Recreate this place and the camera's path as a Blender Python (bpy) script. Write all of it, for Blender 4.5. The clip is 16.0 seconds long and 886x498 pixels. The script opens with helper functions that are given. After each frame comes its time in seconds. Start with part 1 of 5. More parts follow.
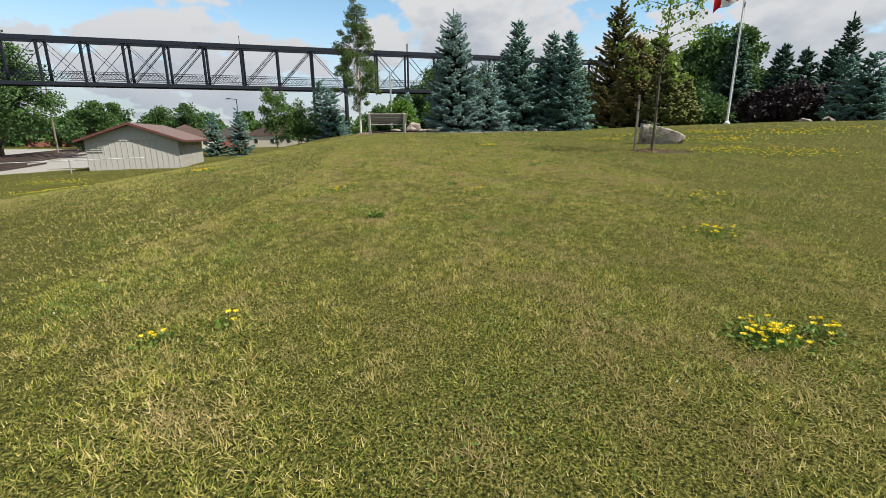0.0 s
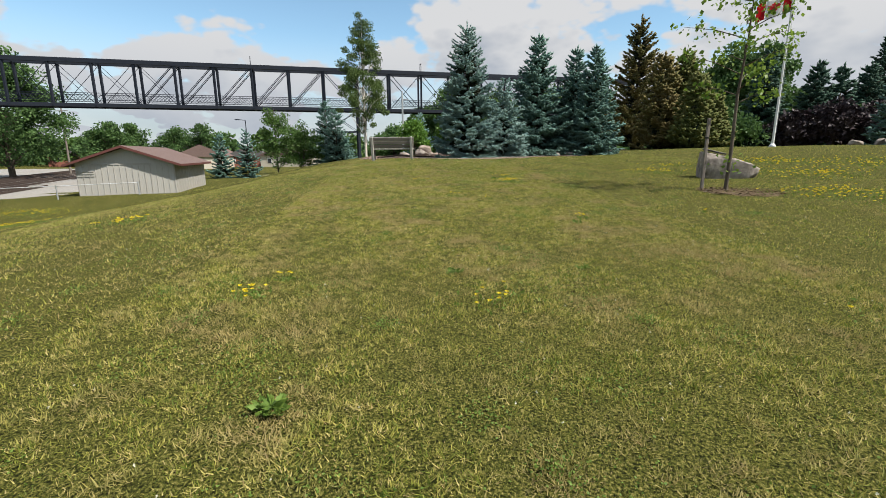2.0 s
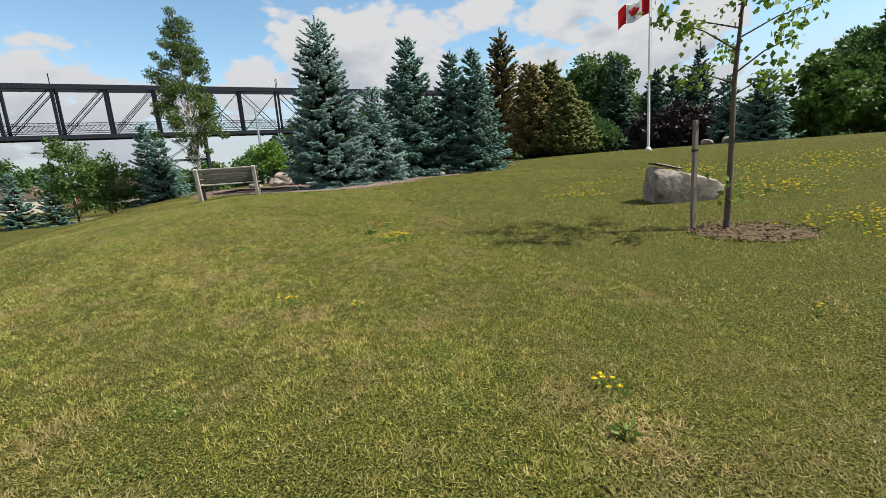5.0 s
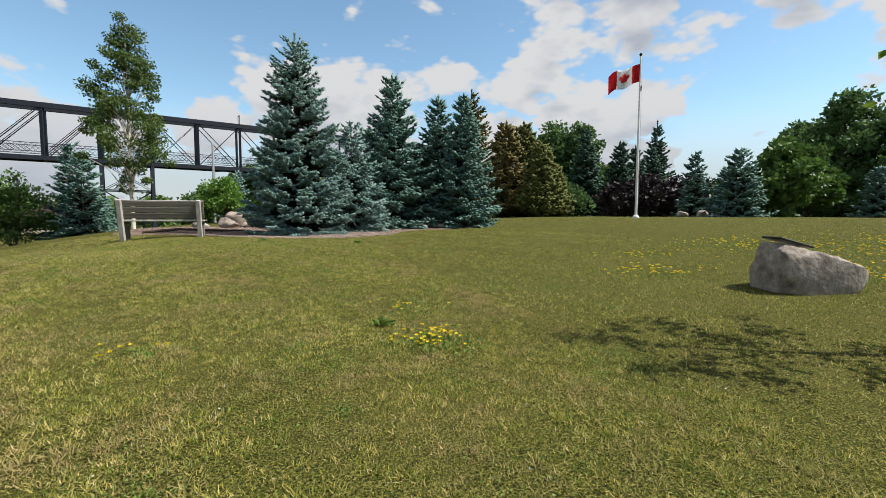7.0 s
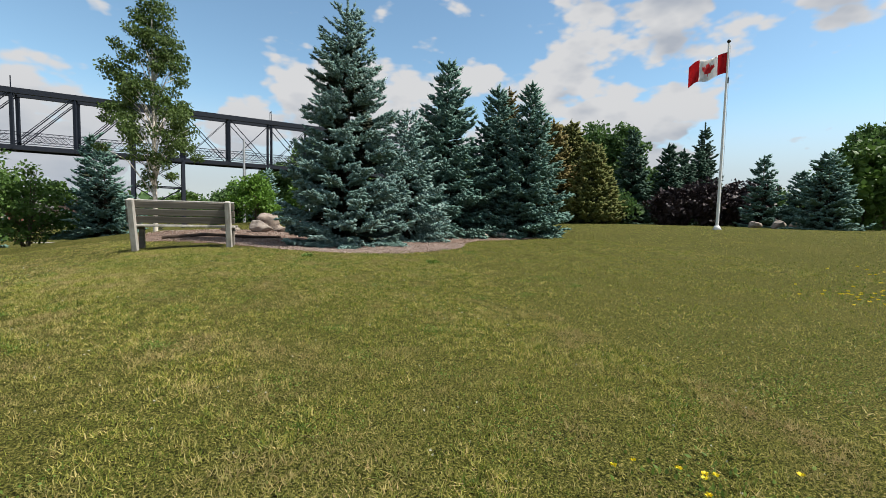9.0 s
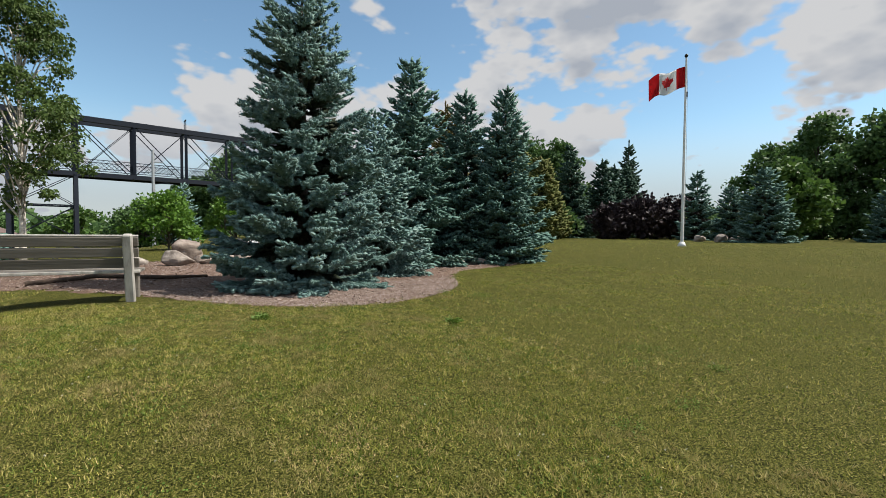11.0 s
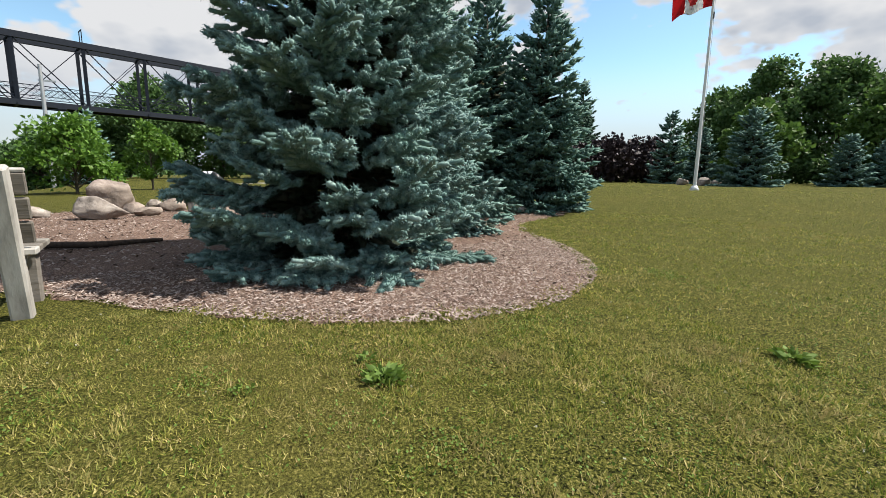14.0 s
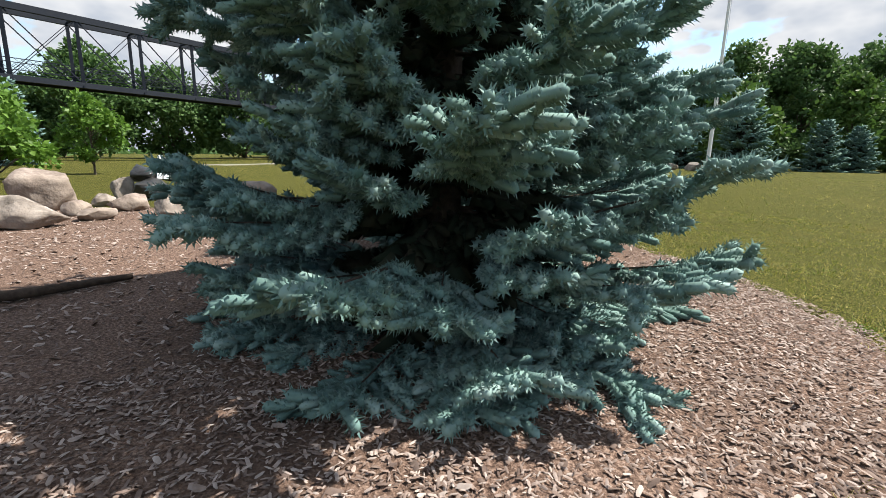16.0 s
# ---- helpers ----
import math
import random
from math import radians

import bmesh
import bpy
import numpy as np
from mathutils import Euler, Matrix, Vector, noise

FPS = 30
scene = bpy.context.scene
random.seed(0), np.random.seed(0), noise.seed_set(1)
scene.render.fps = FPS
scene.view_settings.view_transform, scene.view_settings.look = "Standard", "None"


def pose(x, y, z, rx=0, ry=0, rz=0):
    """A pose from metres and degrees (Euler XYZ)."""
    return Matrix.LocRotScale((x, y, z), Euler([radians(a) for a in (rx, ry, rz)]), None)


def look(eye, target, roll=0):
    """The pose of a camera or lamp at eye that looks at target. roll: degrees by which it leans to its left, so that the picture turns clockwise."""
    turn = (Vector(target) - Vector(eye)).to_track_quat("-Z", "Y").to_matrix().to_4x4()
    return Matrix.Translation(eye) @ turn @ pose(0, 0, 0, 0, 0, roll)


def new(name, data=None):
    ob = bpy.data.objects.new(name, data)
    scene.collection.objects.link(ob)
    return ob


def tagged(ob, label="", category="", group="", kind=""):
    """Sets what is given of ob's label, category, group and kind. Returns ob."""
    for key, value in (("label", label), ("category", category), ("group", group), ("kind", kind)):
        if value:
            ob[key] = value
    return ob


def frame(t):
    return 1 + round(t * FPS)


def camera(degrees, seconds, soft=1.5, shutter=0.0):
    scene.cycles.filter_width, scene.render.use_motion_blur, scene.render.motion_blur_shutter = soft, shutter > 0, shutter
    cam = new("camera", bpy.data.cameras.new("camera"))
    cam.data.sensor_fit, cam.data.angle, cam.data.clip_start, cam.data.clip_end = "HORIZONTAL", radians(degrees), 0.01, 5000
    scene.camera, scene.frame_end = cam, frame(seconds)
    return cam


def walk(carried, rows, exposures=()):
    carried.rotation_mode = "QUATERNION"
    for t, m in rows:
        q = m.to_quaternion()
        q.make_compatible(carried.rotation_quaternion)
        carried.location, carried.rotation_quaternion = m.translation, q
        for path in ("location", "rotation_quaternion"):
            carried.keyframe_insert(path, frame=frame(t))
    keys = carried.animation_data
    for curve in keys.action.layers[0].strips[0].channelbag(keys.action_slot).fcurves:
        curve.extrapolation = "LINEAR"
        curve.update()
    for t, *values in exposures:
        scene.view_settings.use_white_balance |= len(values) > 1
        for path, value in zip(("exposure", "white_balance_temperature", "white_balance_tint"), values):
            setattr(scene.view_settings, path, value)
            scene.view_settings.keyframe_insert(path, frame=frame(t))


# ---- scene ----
cam = camera(89.3, 16.0, soft=0.75)
PATH = [
    (0, (1.047, -0.629, 0.962), (0.989, 1.309, 0.472), -0.3),
    (0.5, (1.015, 0.068, 1.056), (0.85, 1.996, 0.547), -0.6),
    (1, (1.089, 0.822, 1.159), (0.968, 2.757, 0.67), 0.1),
    (1.5, (1.088, 1.578, 1.216), (0.915, 3.505, 0.711), -0.6),
    (2, (1.115, 2.361, 1.291), (0.994, 4.315, 0.878), -0.3),
    (2.5, (1.156, 3.112, 1.331), (1.047, 5.067, 0.924), -0.3),
    (3, (1.244, 3.902, 1.384), (1.138, 5.856, 0.969), -0.4),
    (3.5, (1.276, 4.687, 1.428), (1.081, 6.623, 0.966), -1.3),
    (4, (1.324, 5.352, 1.495), (1.21, 7.284, 0.992), -2.0),
    (4.5, (1.422, 6.149, 1.568), (1.576, 8.091, 1.112), -1.5),
    (5, (1.455, 6.91, 1.639), (1.838, 8.838, 1.273), -4.2),
    (5.2, (1.527, 7.23, 1.64), (2.145, 9.112, 1.363), -3.5),
    (7.3, (0.92, 10.394, 1.648), (1.505, 12.302, 1.51), 0.4),
    (7.5, (0.849, 10.671, 1.665), (1.425, 12.58, 1.507), 0.7),
    (8, (0.672, 11.393, 1.734), (1.177, 13.322, 1.585), 2.4),
    (8.1, (0.617, 11.544, 1.749), (1.105, 13.479, 1.611), 1.9),
    (8.2, (0.578, 11.703, 1.762), (1.058, 13.64, 1.635), 1.7),
    (10.3, (0.182, 14.887, 2.011), (0.806, 16.78, 1.849), 0.9),
    (10.5, (0.081, 15.159, 2.049), (0.745, 17.038, 1.89), 1.0),
    (11, (-0.049, 15.867, 2.138), (0.743, 17.702, 2.071), 0.4),
    (11.5, (-0.187, 16.54, 2.153), (0.597, 18.379, 2.125), 0.7),
    (12, (-0.375, 17.303, 2.171), (0.401, 19.146, 2.125), -0.2),
    (12.5, (-0.473, 18.038, 2.136), (0.308, 19.876, 2.031), -3.2),
    (13, (-0.583, 18.671, 2.115), (0.334, 20.44, 1.944), -1.8),
    (13.5, (-0.664, 19.287, 2.09), (0.366, 20.986, 1.862), -1.6),
    (14, (-0.789, 19.888, 2.074), (0.24, 21.573, 1.755), 0.8),
    (14.5, (-0.876, 20.506, 2.098), (0.203, 22.149, 1.726), 0.7),
    (15, (-0.871, 21.219, 2.103), (0.255, 22.828, 1.726), 0.6),
    (15.5, (-0.95, 21.842, 2.117), (0.206, 23.429, 1.737), 1.6),
    (16, (-0.973, 22.475, 2.21), (0.195, 24.049, 1.811), 1.2),
]
walk(cam, [(t, look(eye, target, roll)) for t, eye, target, roll in PATH],
     exposures=((0, 0.62), (3, 0.60), (4, 0.76), (5, 0.62), (8, 0.60), (11.5, 0.44), (12.5, 0.54), (14.5, 0.86), (15.5, 1.00), (16, 1.02)))

# ---- world, sun, exposure ----
SUN = Vector((2.2, -0.85, 3.1)).normalized()
CLOUD = 4.0
CLOUD_AT = (0.9, 1.7, 0.35)
world = bpy.data.worlds.new("sky")
scene.world = world
world.use_nodes = True
wn, wl = world.node_tree.nodes, world.node_tree.links
wn.clear()


sky = wn.new("ShaderNodeTexSky")
sky.sky_type, sky.sun_disc, sky.sun_elevation, sky.sun_rotation = "NISHITA", False, math.asin(SUN.z), math.atan2(SUN.x, SUN.y)
sky.altitude, sky.air_density, sky.dust_density, sky.ozone_density = 300.0, 1.0, 0.3, 1.0
coord = wn.new("ShaderNodeTexCoord")


def sky_math(kind, a, b):
    node = wn.new("ShaderNodeMath")
    node.operation = kind
    for k, value in enumerate((a, b)):
        if isinstance(value, float):
            node.inputs[k].default_value = value
        else:
            wl.new(value, node.inputs[k])
    return node.outputs[0]


def sky_range(value, low, high, to_low=0.0, to_high=1.0):
    node = wn.new("ShaderNodeMapRange")
    node.interpolation_type = "SMOOTHSTEP"
    for name, number in (("From Min", low), ("From Max", high), ("To Min", to_low), ("To Max", to_high)):
        node.inputs[name].default_value = number
    wl.new(value, node.inputs["Value"])
    return node.outputs[0]


def cloud_depth(lift, detail):
    """Thickness of the cumulus over the dome: a broad noise with small rounded billows, flattened towards the horizon."""
    squash = wn.new("ShaderNodeMapping")
    squash.inputs["Location"].default_value, squash.inputs["Scale"].default_value = (CLOUD_AT[0], CLOUD_AT[1], CLOUD_AT[2] + lift), (1.0, 1.0, 1.9)
    wl.new(coord.outputs["Generated"], squash.inputs["Vector"])
    broad_noise = wn.new("ShaderNodeTexNoise")
    for name, number in (("Scale", 2.3), ("Detail", detail), ("Roughness", 0.5), ("Distortion", 0.15)):
        broad_noise.inputs[name].default_value = number
    wl.new(squash.outputs[0], broad_noise.inputs["Vector"])
    puffs = wn.new("ShaderNodeTexVoronoi")
    puffs.feature = "SMOOTH_F1"
    for name, number in (("Scale", 8.0), ("Detail", 3.0), ("Roughness", 0.55), ("Smoothness", 0.35)):
        puffs.inputs[name].default_value = number
    wl.new(squash.outputs[0], puffs.inputs["Vector"])
    return sky_math("SUBTRACT", broad_noise.outputs[0], sky_math("MULTIPLY", puffs.outputs["Distance"], 0.20))


thick, shade_depth = cloud_depth(0.0, 8.0), cloud_depth(0.10, 4.0)
split = wn.new("ShaderNodeSeparateXYZ")
wl.new(coord.outputs["Generated"], split.inputs[0])
bank = sky_range(split.outputs[2], 0.05, 0.24, 1.0, 0.0)
cover = sky_math("MAXIMUM", sky_range(thick, 0.255, 0.315), sky_math("MULTIPLY", bank, 0.85))
# sunlit heads, grey bellies, a dull bluish bank low over the horizon
shade = wn.new("ShaderNodeValToRGB")
shade.color_ramp.elements[0].position, shade.color_ramp.elements[0].color = 0.31, (1.0, 1.0, 1.0, 1)
shade.color_ramp.elements[1].position, shade.color_ramp.elements[1].color = 0.47, (0.62, 0.67, 0.75, 1)
wl.new(shade_depth, shade.inputs[0])
low_shade = wn.new("ShaderNodeMix")
low_shade.data_type = "RGBA"
low_shade.inputs[7].default_value = (0.66, 0.72, 0.80, 1)
wl.new(sky_math("MULTIPLY", bank, 0.7), low_shade.inputs[0])
wl.new(shade.outputs[0], low_shade.inputs[6])
bright = wn.new("ShaderNodeMix")
bright.data_type, bright.blend_type = "RGBA", "MULTIPLY"
bright.inputs[0].default_value = 1.0
bright.inputs[7].default_value = (CLOUD, CLOUD * 1.01, CLOUD * 1.03, 1)
wl.new(low_shade.outputs[2], bright.inputs[6])
mixed = wn.new("ShaderNodeMix")
mixed.data_type = "RGBA"
wl.new(cover, mixed.inputs[0])
clear = wn.new("ShaderNodeMix")
clear.data_type, clear.blend_type = "RGBA", "MULTIPLY"
clear.inputs[0].default_value = 1.0
clear.inputs[7].default_value = (0.96, 1.08, 1.02, 1)
wl.new(sky.outputs[0], clear.inputs[6])
wl.new(clear.outputs[2], mixed.inputs[6])
wl.new(bright.outputs[2], mixed.inputs[7])
back = wn.new("ShaderNodeBackground")
back.inputs["Strength"].default_value = 0.115
wl.new(mixed.outputs[2], back.inputs["Color"])
wout = wn.new("ShaderNodeOutputWorld")
wl.new(back.outputs[0], wout.inputs["Surface"])

sun = new("sun", bpy.data.lights.new("sun", "SUN"))
sun.data.energy, sun.data.angle, sun.data.color = 5.0, radians(0.53), (1.0, 0.95, 0.86)
sun.matrix_world = look(SUN * 60, (0, 0, 0))


# ---- materials ----
def material(name, colours, scale=8.0, rough=0.8, metal=0.0, bump=0.0, detail=6.0, per=None, share=0.6, through_light=0.0,
             stretch=(1, 1, 1), broad=None, bump_scale=None, spec=0.3, low=0.28, high=0.72):
    """A node material: a fine noise over a ramp of colours, optionally a broad second noise, per-piece variation and relief."""
    mat = bpy.data.materials.new(name)
    mat.use_nodes = True
    tree = mat.node_tree
    nodes, links = tree.nodes, tree.links
    shader = nodes["Principled BSDF"]
    shader.inputs["Roughness"].default_value = rough
    shader.inputs["Metallic"].default_value = metal
    shader.inputs["Specular IOR Level"].default_value = spec
    where = nodes.new("ShaderNodeTexCoord")
    place = nodes.new("ShaderNodeMapping")
    place.inputs["Scale"].default_value = stretch
    links.new(where.outputs["Object"], place.inputs["Vector"])
    grain = nodes.new("ShaderNodeTexNoise")
    grain.inputs["Scale"].default_value, grain.inputs["Detail"].default_value = scale, detail
    grain.inputs["Roughness"].default_value = 0.62
    links.new(place.outputs[0], grain.inputs["Vector"])
    ramp = nodes.new("ShaderNodeValToRGB")
    points = ramp.color_ramp.elements
    while len(points) < len(colours):
        points.new(0.5)
    for i, colour in enumerate(colours):
        points[i].position = low + (high - low) * i / max(1, len(colours) - 1)
        points[i].color = (*colour, 1)
    value = grain.outputs[0]
    if per:
        pick = nodes.new("ShaderNodeObjectInfo" if per == "object" else "ShaderNodeNewGeometry")
        blend = nodes.new("ShaderNodeMix")
        blend.inputs[0].default_value = share
        links.new(value, blend.inputs[2])
        far = nodes.new("ShaderNodeMapRange")
        far.inputs["To Min"].default_value, far.inputs["To Max"].default_value = 0.25, 0.75
        links.new(pick.outputs["Random" if per == "object" else "Random Per Island"], far.inputs["Value"])
        links.new(far.outputs[0], blend.inputs[3])
        value = blend.outputs[0]
    links.new(value, ramp.inputs[0])
    colour = ramp.outputs[0]
    if broad:
        tint, size, begin, full = broad
        wide = nodes.new("ShaderNodeTexNoise")
        wide.inputs["Scale"].default_value, wide.inputs["Detail"].default_value = size, 4.0
        links.new(where.outputs["Object"], wide.inputs["Vector"])
        span = nodes.new("ShaderNodeMapRange")
        span.inputs["From Min"].default_value, span.inputs["From Max"].default_value = begin, full
        links.new(wide.outputs[0], span.inputs["Value"])
        over = nodes.new("ShaderNodeMix")
        over.data_type = "RGBA"
        over.inputs[7].default_value = (*tint, 1)
        links.new(span.outputs[0], over.inputs[0])
        links.new(colour, over.inputs[6])
        colour = over.outputs[2]
    links.new(colour, shader.inputs["Base Color"])
    if bump:
        relief = nodes.new("ShaderNodeBump")
        relief.inputs["Strength"].default_value = bump
        relief.inputs["Distance"].default_value = 0.02
        if bump_scale:
            fine = nodes.new("ShaderNodeTexNoise")
            fine.inputs["Scale"].default_value, fine.inputs["Detail"].default_value = bump_scale, 6.0
            links.new(where.outputs["Object"], fine.inputs["Vector"])
            links.new(fine.outputs[0], relief.inputs["Height"])
        else:
            links.new(grain.outputs[0], relief.inputs["Height"])
        links.new(relief.outputs[0], shader.inputs["Normal"])
    if through_light:
        leafy = nodes.new("ShaderNodeBsdfTranslucent")
        links.new(colour, leafy.inputs["Color"])
        joined = nodes.new("ShaderNodeMixShader")
        joined.inputs[0].default_value = through_light
        links.new(shader.outputs[0], joined.inputs[1])
        links.new(leafy.outputs[0], joined.inputs[2])
        links.new(joined.outputs[0], nodes["Material Output"].inputs["Surface"])
    return mat


M_GROUND = material("lawn_soil", [(0.008, 0.009, 0.003), (0.038, 0.042, 0.009), (0.10, 0.10, 0.021), (0.24, 0.20, 0.07)], 75.0, 0.95,
                    bump=1.0, detail=6, broad=((0.115, 0.10, 0.028), 0.45, 0.55, 1.1), bump_scale=90, spec=0.05, low=0.36, high=0.66)
M_BLADE = material("grass_blade", [(0.072, 0.120, 0.017), (0.22, 0.24, 0.040), (0.40, 0.365, 0.085), (0.56, 0.46, 0.20)], 11.0, 0.6, per="island", share=0.5, low=0.37, high=0.635,
                   through_light=0.35, broad=((0.36, 0.285, 0.125), 1.9, 0.47, 0.66), spec=0.2)
M_BLADE_GREEN = material("green_grass_blade", [(0.052, 0.098, 0.014), (0.145, 0.188, 0.029), (0.275, 0.275, 0.056), (0.56, 0.46, 0.19)], 11.0, 0.6, per="island", share=0.5, low=0.37, high=0.65,
                         through_light=0.35, broad=((0.27, 0.235, 0.085), 1.9, 0.50, 0.72), spec=0.2)
M_STRAW = material("dry_straw", [(0.33, 0.225, 0.10), (0.53, 0.40, 0.21)], 3, 0.7, per="island", spec=0.2)
M_CLOVER = material("clover_leaf", [(0.08, 0.14, 0.020), (0.155, 0.235, 0.042)], 6, 0.6, per="island", through_light=0.25)
M_PETAL = material("yellow_petal", [(0.62, 0.46, 0.01), (0.80, 0.64, 0.02)], 30, 0.6, per="island", through_light=0.2)
M_WHITE_PETAL = material("white_petal", [(0.40, 0.39, 0.30), (0.55, 0.54, 0.46)], 30, 0.6, per="island")
M_MULCH = material("wood_mulch", [(0.06, 0.038, 0.029), (0.15, 0.098, 0.075), (0.30, 0.21, 0.165)], 60, 0.95, bump=0.9, detail=6, low=0.36, high=0.66,
                   broad=((0.10, 0.066, 0.05), 0.8, 0.45, 0.8), bump_scale=60, spec=0.1)
M_CHIP = material("wood_chip", [(0.080, 0.054, 0.045), (0.22, 0.164, 0.138), (0.47, 0.40, 0.36)], 20, 0.9, per="island", spec=0.1)
M_EARTH = material("dry_earth", [(0.045, 0.032, 0.019), (0.115, 0.082, 0.050), (0.20, 0.15, 0.10)], 30, 0.95, bump=0.8, detail=10, bump_scale=45, spec=0.1)
M_GRAVEL = material("gravel", [(0.13, 0.125, 0.115), (0.24, 0.23, 0.21), (0.33, 0.32, 0.30)], 5, 0.95, bump=0.6, detail=12, broad=((0.2, 0.18, 0.15), 0.12, 0.4, 0.8))
M_BARK = material("grey_bark", [(0.05, 0.04, 0.03), (0.13, 0.105, 0.08)], 14, 0.95, bump=0.8, stretch=(1, 1, 0.25))
M_SPRUCE_BARK = material("spruce_bark", [(0.03, 0.022, 0.017), (0.085, 0.06, 0.045)], 18, 0.95, bump=0.8)
M_BIRCH_BARK = material("birch_bark", [(0.10, 0.085, 0.07), (0.50, 0.45, 0.39), (0.62, 0.57, 0.50), (0.66, 0.61, 0.55)], 7, 0.8, bump=0.3, stretch=(1, 1, 3.0))
M_NEEDLE = material("blue_spruce_needle", [(0.050, 0.102, 0.092), (0.150, 0.238, 0.220), (0.31, 0.405, 0.378)], 5.0, 0.85, per="island", share=0.42, spec=0.10,
                    broad=((0.15, 0.235, 0.185), 1.2, 0.5, 0.95))
M_NEEDLE_MID = material("spruce_needle", [(0.038, 0.084, 0.068), (0.092, 0.168, 0.140), (0.175, 0.265, 0.225)], 2.5, 0.7, per="island", share=0.4, spec=0.15)
# dull old needles, darkened further: this colour holds the shade inside the crowns
M_NEEDLE_OLD_SHADED = material("shaded_old_needle", [(0.010, 0.018, 0.012), (0.026, 0.034, 0.022), (0.045, 0.042, 0.028)], 3, 0.85, per="island", spec=0.08)
M_YARD = material("pale_ballast", [(0.15, 0.142, 0.13), (0.255, 0.243, 0.226), (0.35, 0.335, 0.315)], 4, 0.95, bump=0.6, detail=12, broad=((0.24, 0.22, 0.19), 0.15, 0.4, 0.8))
M_NEEDLE_DARK = material("dark_spruce_needle", [(0.018, 0.040, 0.028), (0.042, 0.082, 0.058), (0.075, 0.12, 0.085)], 1.0, 0.7, per="island", spec=0.12)
M_CEDAR = material("browned_cedar_spray", [(0.075, 0.062, 0.023), (0.14, 0.108, 0.042), (0.11, 0.115, 0.04)], 0.5, 0.8, per="island", spec=0.15, broad=((0.06, 0.075, 0.02), 0.35, 0.5, 0.75))
M_CEDAR_GREEN = material("yellow_green_cedar_spray", [(0.048, 0.062, 0.018), (0.092, 0.105, 0.03), (0.115, 0.105, 0.036)], 0.5, 0.8, per="island", spec=0.15)
M_LEAF_DARK = material("dark_tree_leaf", [(0.036, 0.078, 0.024), (0.074, 0.142, 0.042), (0.115, 0.195, 0.058)], 0.5, 0.6, per="island", through_light=0.3, spec=0.25)
M_LEAF = material("green_tree_leaf", [(0.036, 0.078, 0.016), (0.072, 0.14, 0.028), (0.115, 0.19, 0.042)], 0.7, 0.55, per="island", through_light=0.3, spec=0.3)
M_LEAF_BRIGHT = material("bright_green_leaf", [(0.06, 0.13, 0.015), (0.105, 0.21, 0.03), (0.16, 0.27, 0.045)], 0.9, 0.5, per="island", through_light=0.35, spec=0.3)
M_LEAF_BIRCH = material("birch_leaf", [(0.032, 0.062, 0.014), (0.072, 0.118, 0.028), (0.13, 0.18, 0.05)], 1.2, 0.55, per="island", through_light=0.32, spec=0.22)
M_LEAF_SAPLING = material("yellow_green_leaf", [(0.075, 0.14, 0.018), (0.14, 0.225, 0.032), (0.23, 0.30, 0.05)], 2.5, 0.5, per="island", through_light=0.40, spec=0.25)
M_LEAF_PURPLE = material("purple_leaf", [(0.014, 0.010, 0.011), (0.030, 0.019, 0.022), (0.050, 0.034, 0.036)], 0.8, 0.55, per="island", spec=0.3)
M_ROCK = material("granite", [(0.075, 0.062, 0.052), (0.235, 0.20, 0.172), (0.44, 0.395, 0.35)], 6, 0.9, bump=0.7, detail=12, broad=((0.26, 0.22, 0.19), 1.6, 0.45, 0.75), bump_scale=18)
M_ROCK_WARM = material("pinkish_fieldstone", [(0.085, 0.064, 0.052), (0.25, 0.20, 0.17), (0.42, 0.355, 0.31)], 5, 0.9, bump=0.8, detail=12, broad=((0.22, 0.18, 0.145), 1.2, 0.45, 0.75), bump_scale=16)
M_ROCK_DARK = material("wet_dark_rock", [(0.012, 0.012, 0.012), (0.04, 0.038, 0.035)], 6, 0.35, bump=0.5, bump_scale=14, spec=0.5)
M_WOOD_GREY = material("weathered_grey_plank", [(0.085, 0.074, 0.062), (0.16, 0.142, 0.122), (0.26, 0.238, 0.21)], 9, 0.9, bump=0.4, stretch=(0.12, 2.2, 2.2), per="object")
M_WOOD_PALE = material("pale_weathered_post", [(0.22, 0.205, 0.185), (0.36, 0.34, 0.31), (0.46, 0.44, 0.41)], 10, 0.85, bump=0.25, stretch=(1, 1, 0.3))
M_STAKE = material("weathered_stake", [(0.12, 0.10, 0.085), (0.24, 0.21, 0.18)], 14, 0.9, bump=0.4, stretch=(2, 2, 0.2))
M_STEEL = material("dark_painted_steel", [(0.006, 0.009, 0.016), (0.011, 0.015, 0.025), (0.020, 0.024, 0.033)], 4, 0.7, bump=0.1, per="object", spec=0.2)
M_ALU = material("pale_painted_pole", [(0.60, 0.60, 0.59), (0.72, 0.72, 0.71)], 12, 0.4, spec=0.5)
M_GALV = material("galvanised_pipe", [(0.34, 0.35, 0.36), (0.5, 0.51, 0.52)], 20, 0.45, metal=0.6)
M_RED = material("red_cloth", [(0.50, 0.016, 0.024), (0.62, 0.03, 0.035)], 3, 0.8, through_light=0.3)
M_WHITE = material("white_cloth", [(0.72, 0.72, 0.72), (0.8, 0.8, 0.8)], 3, 0.8, through_light=0.3)
M_SIDING = material("grey_tan_siding", [(0.29, 0.275, 0.25), (0.36, 0.345, 0.315), (0.40, 0.385, 0.355)], 5, 0.85, stretch=(3, 3, 0.4), per="object", bump=0.15)
M_ROOF = material("brown_shingle", [(0.085, 0.055, 0.048), (0.135, 0.092, 0.082), (0.18, 0.13, 0.118)], 12, 0.9, bump=0.4, detail=10)
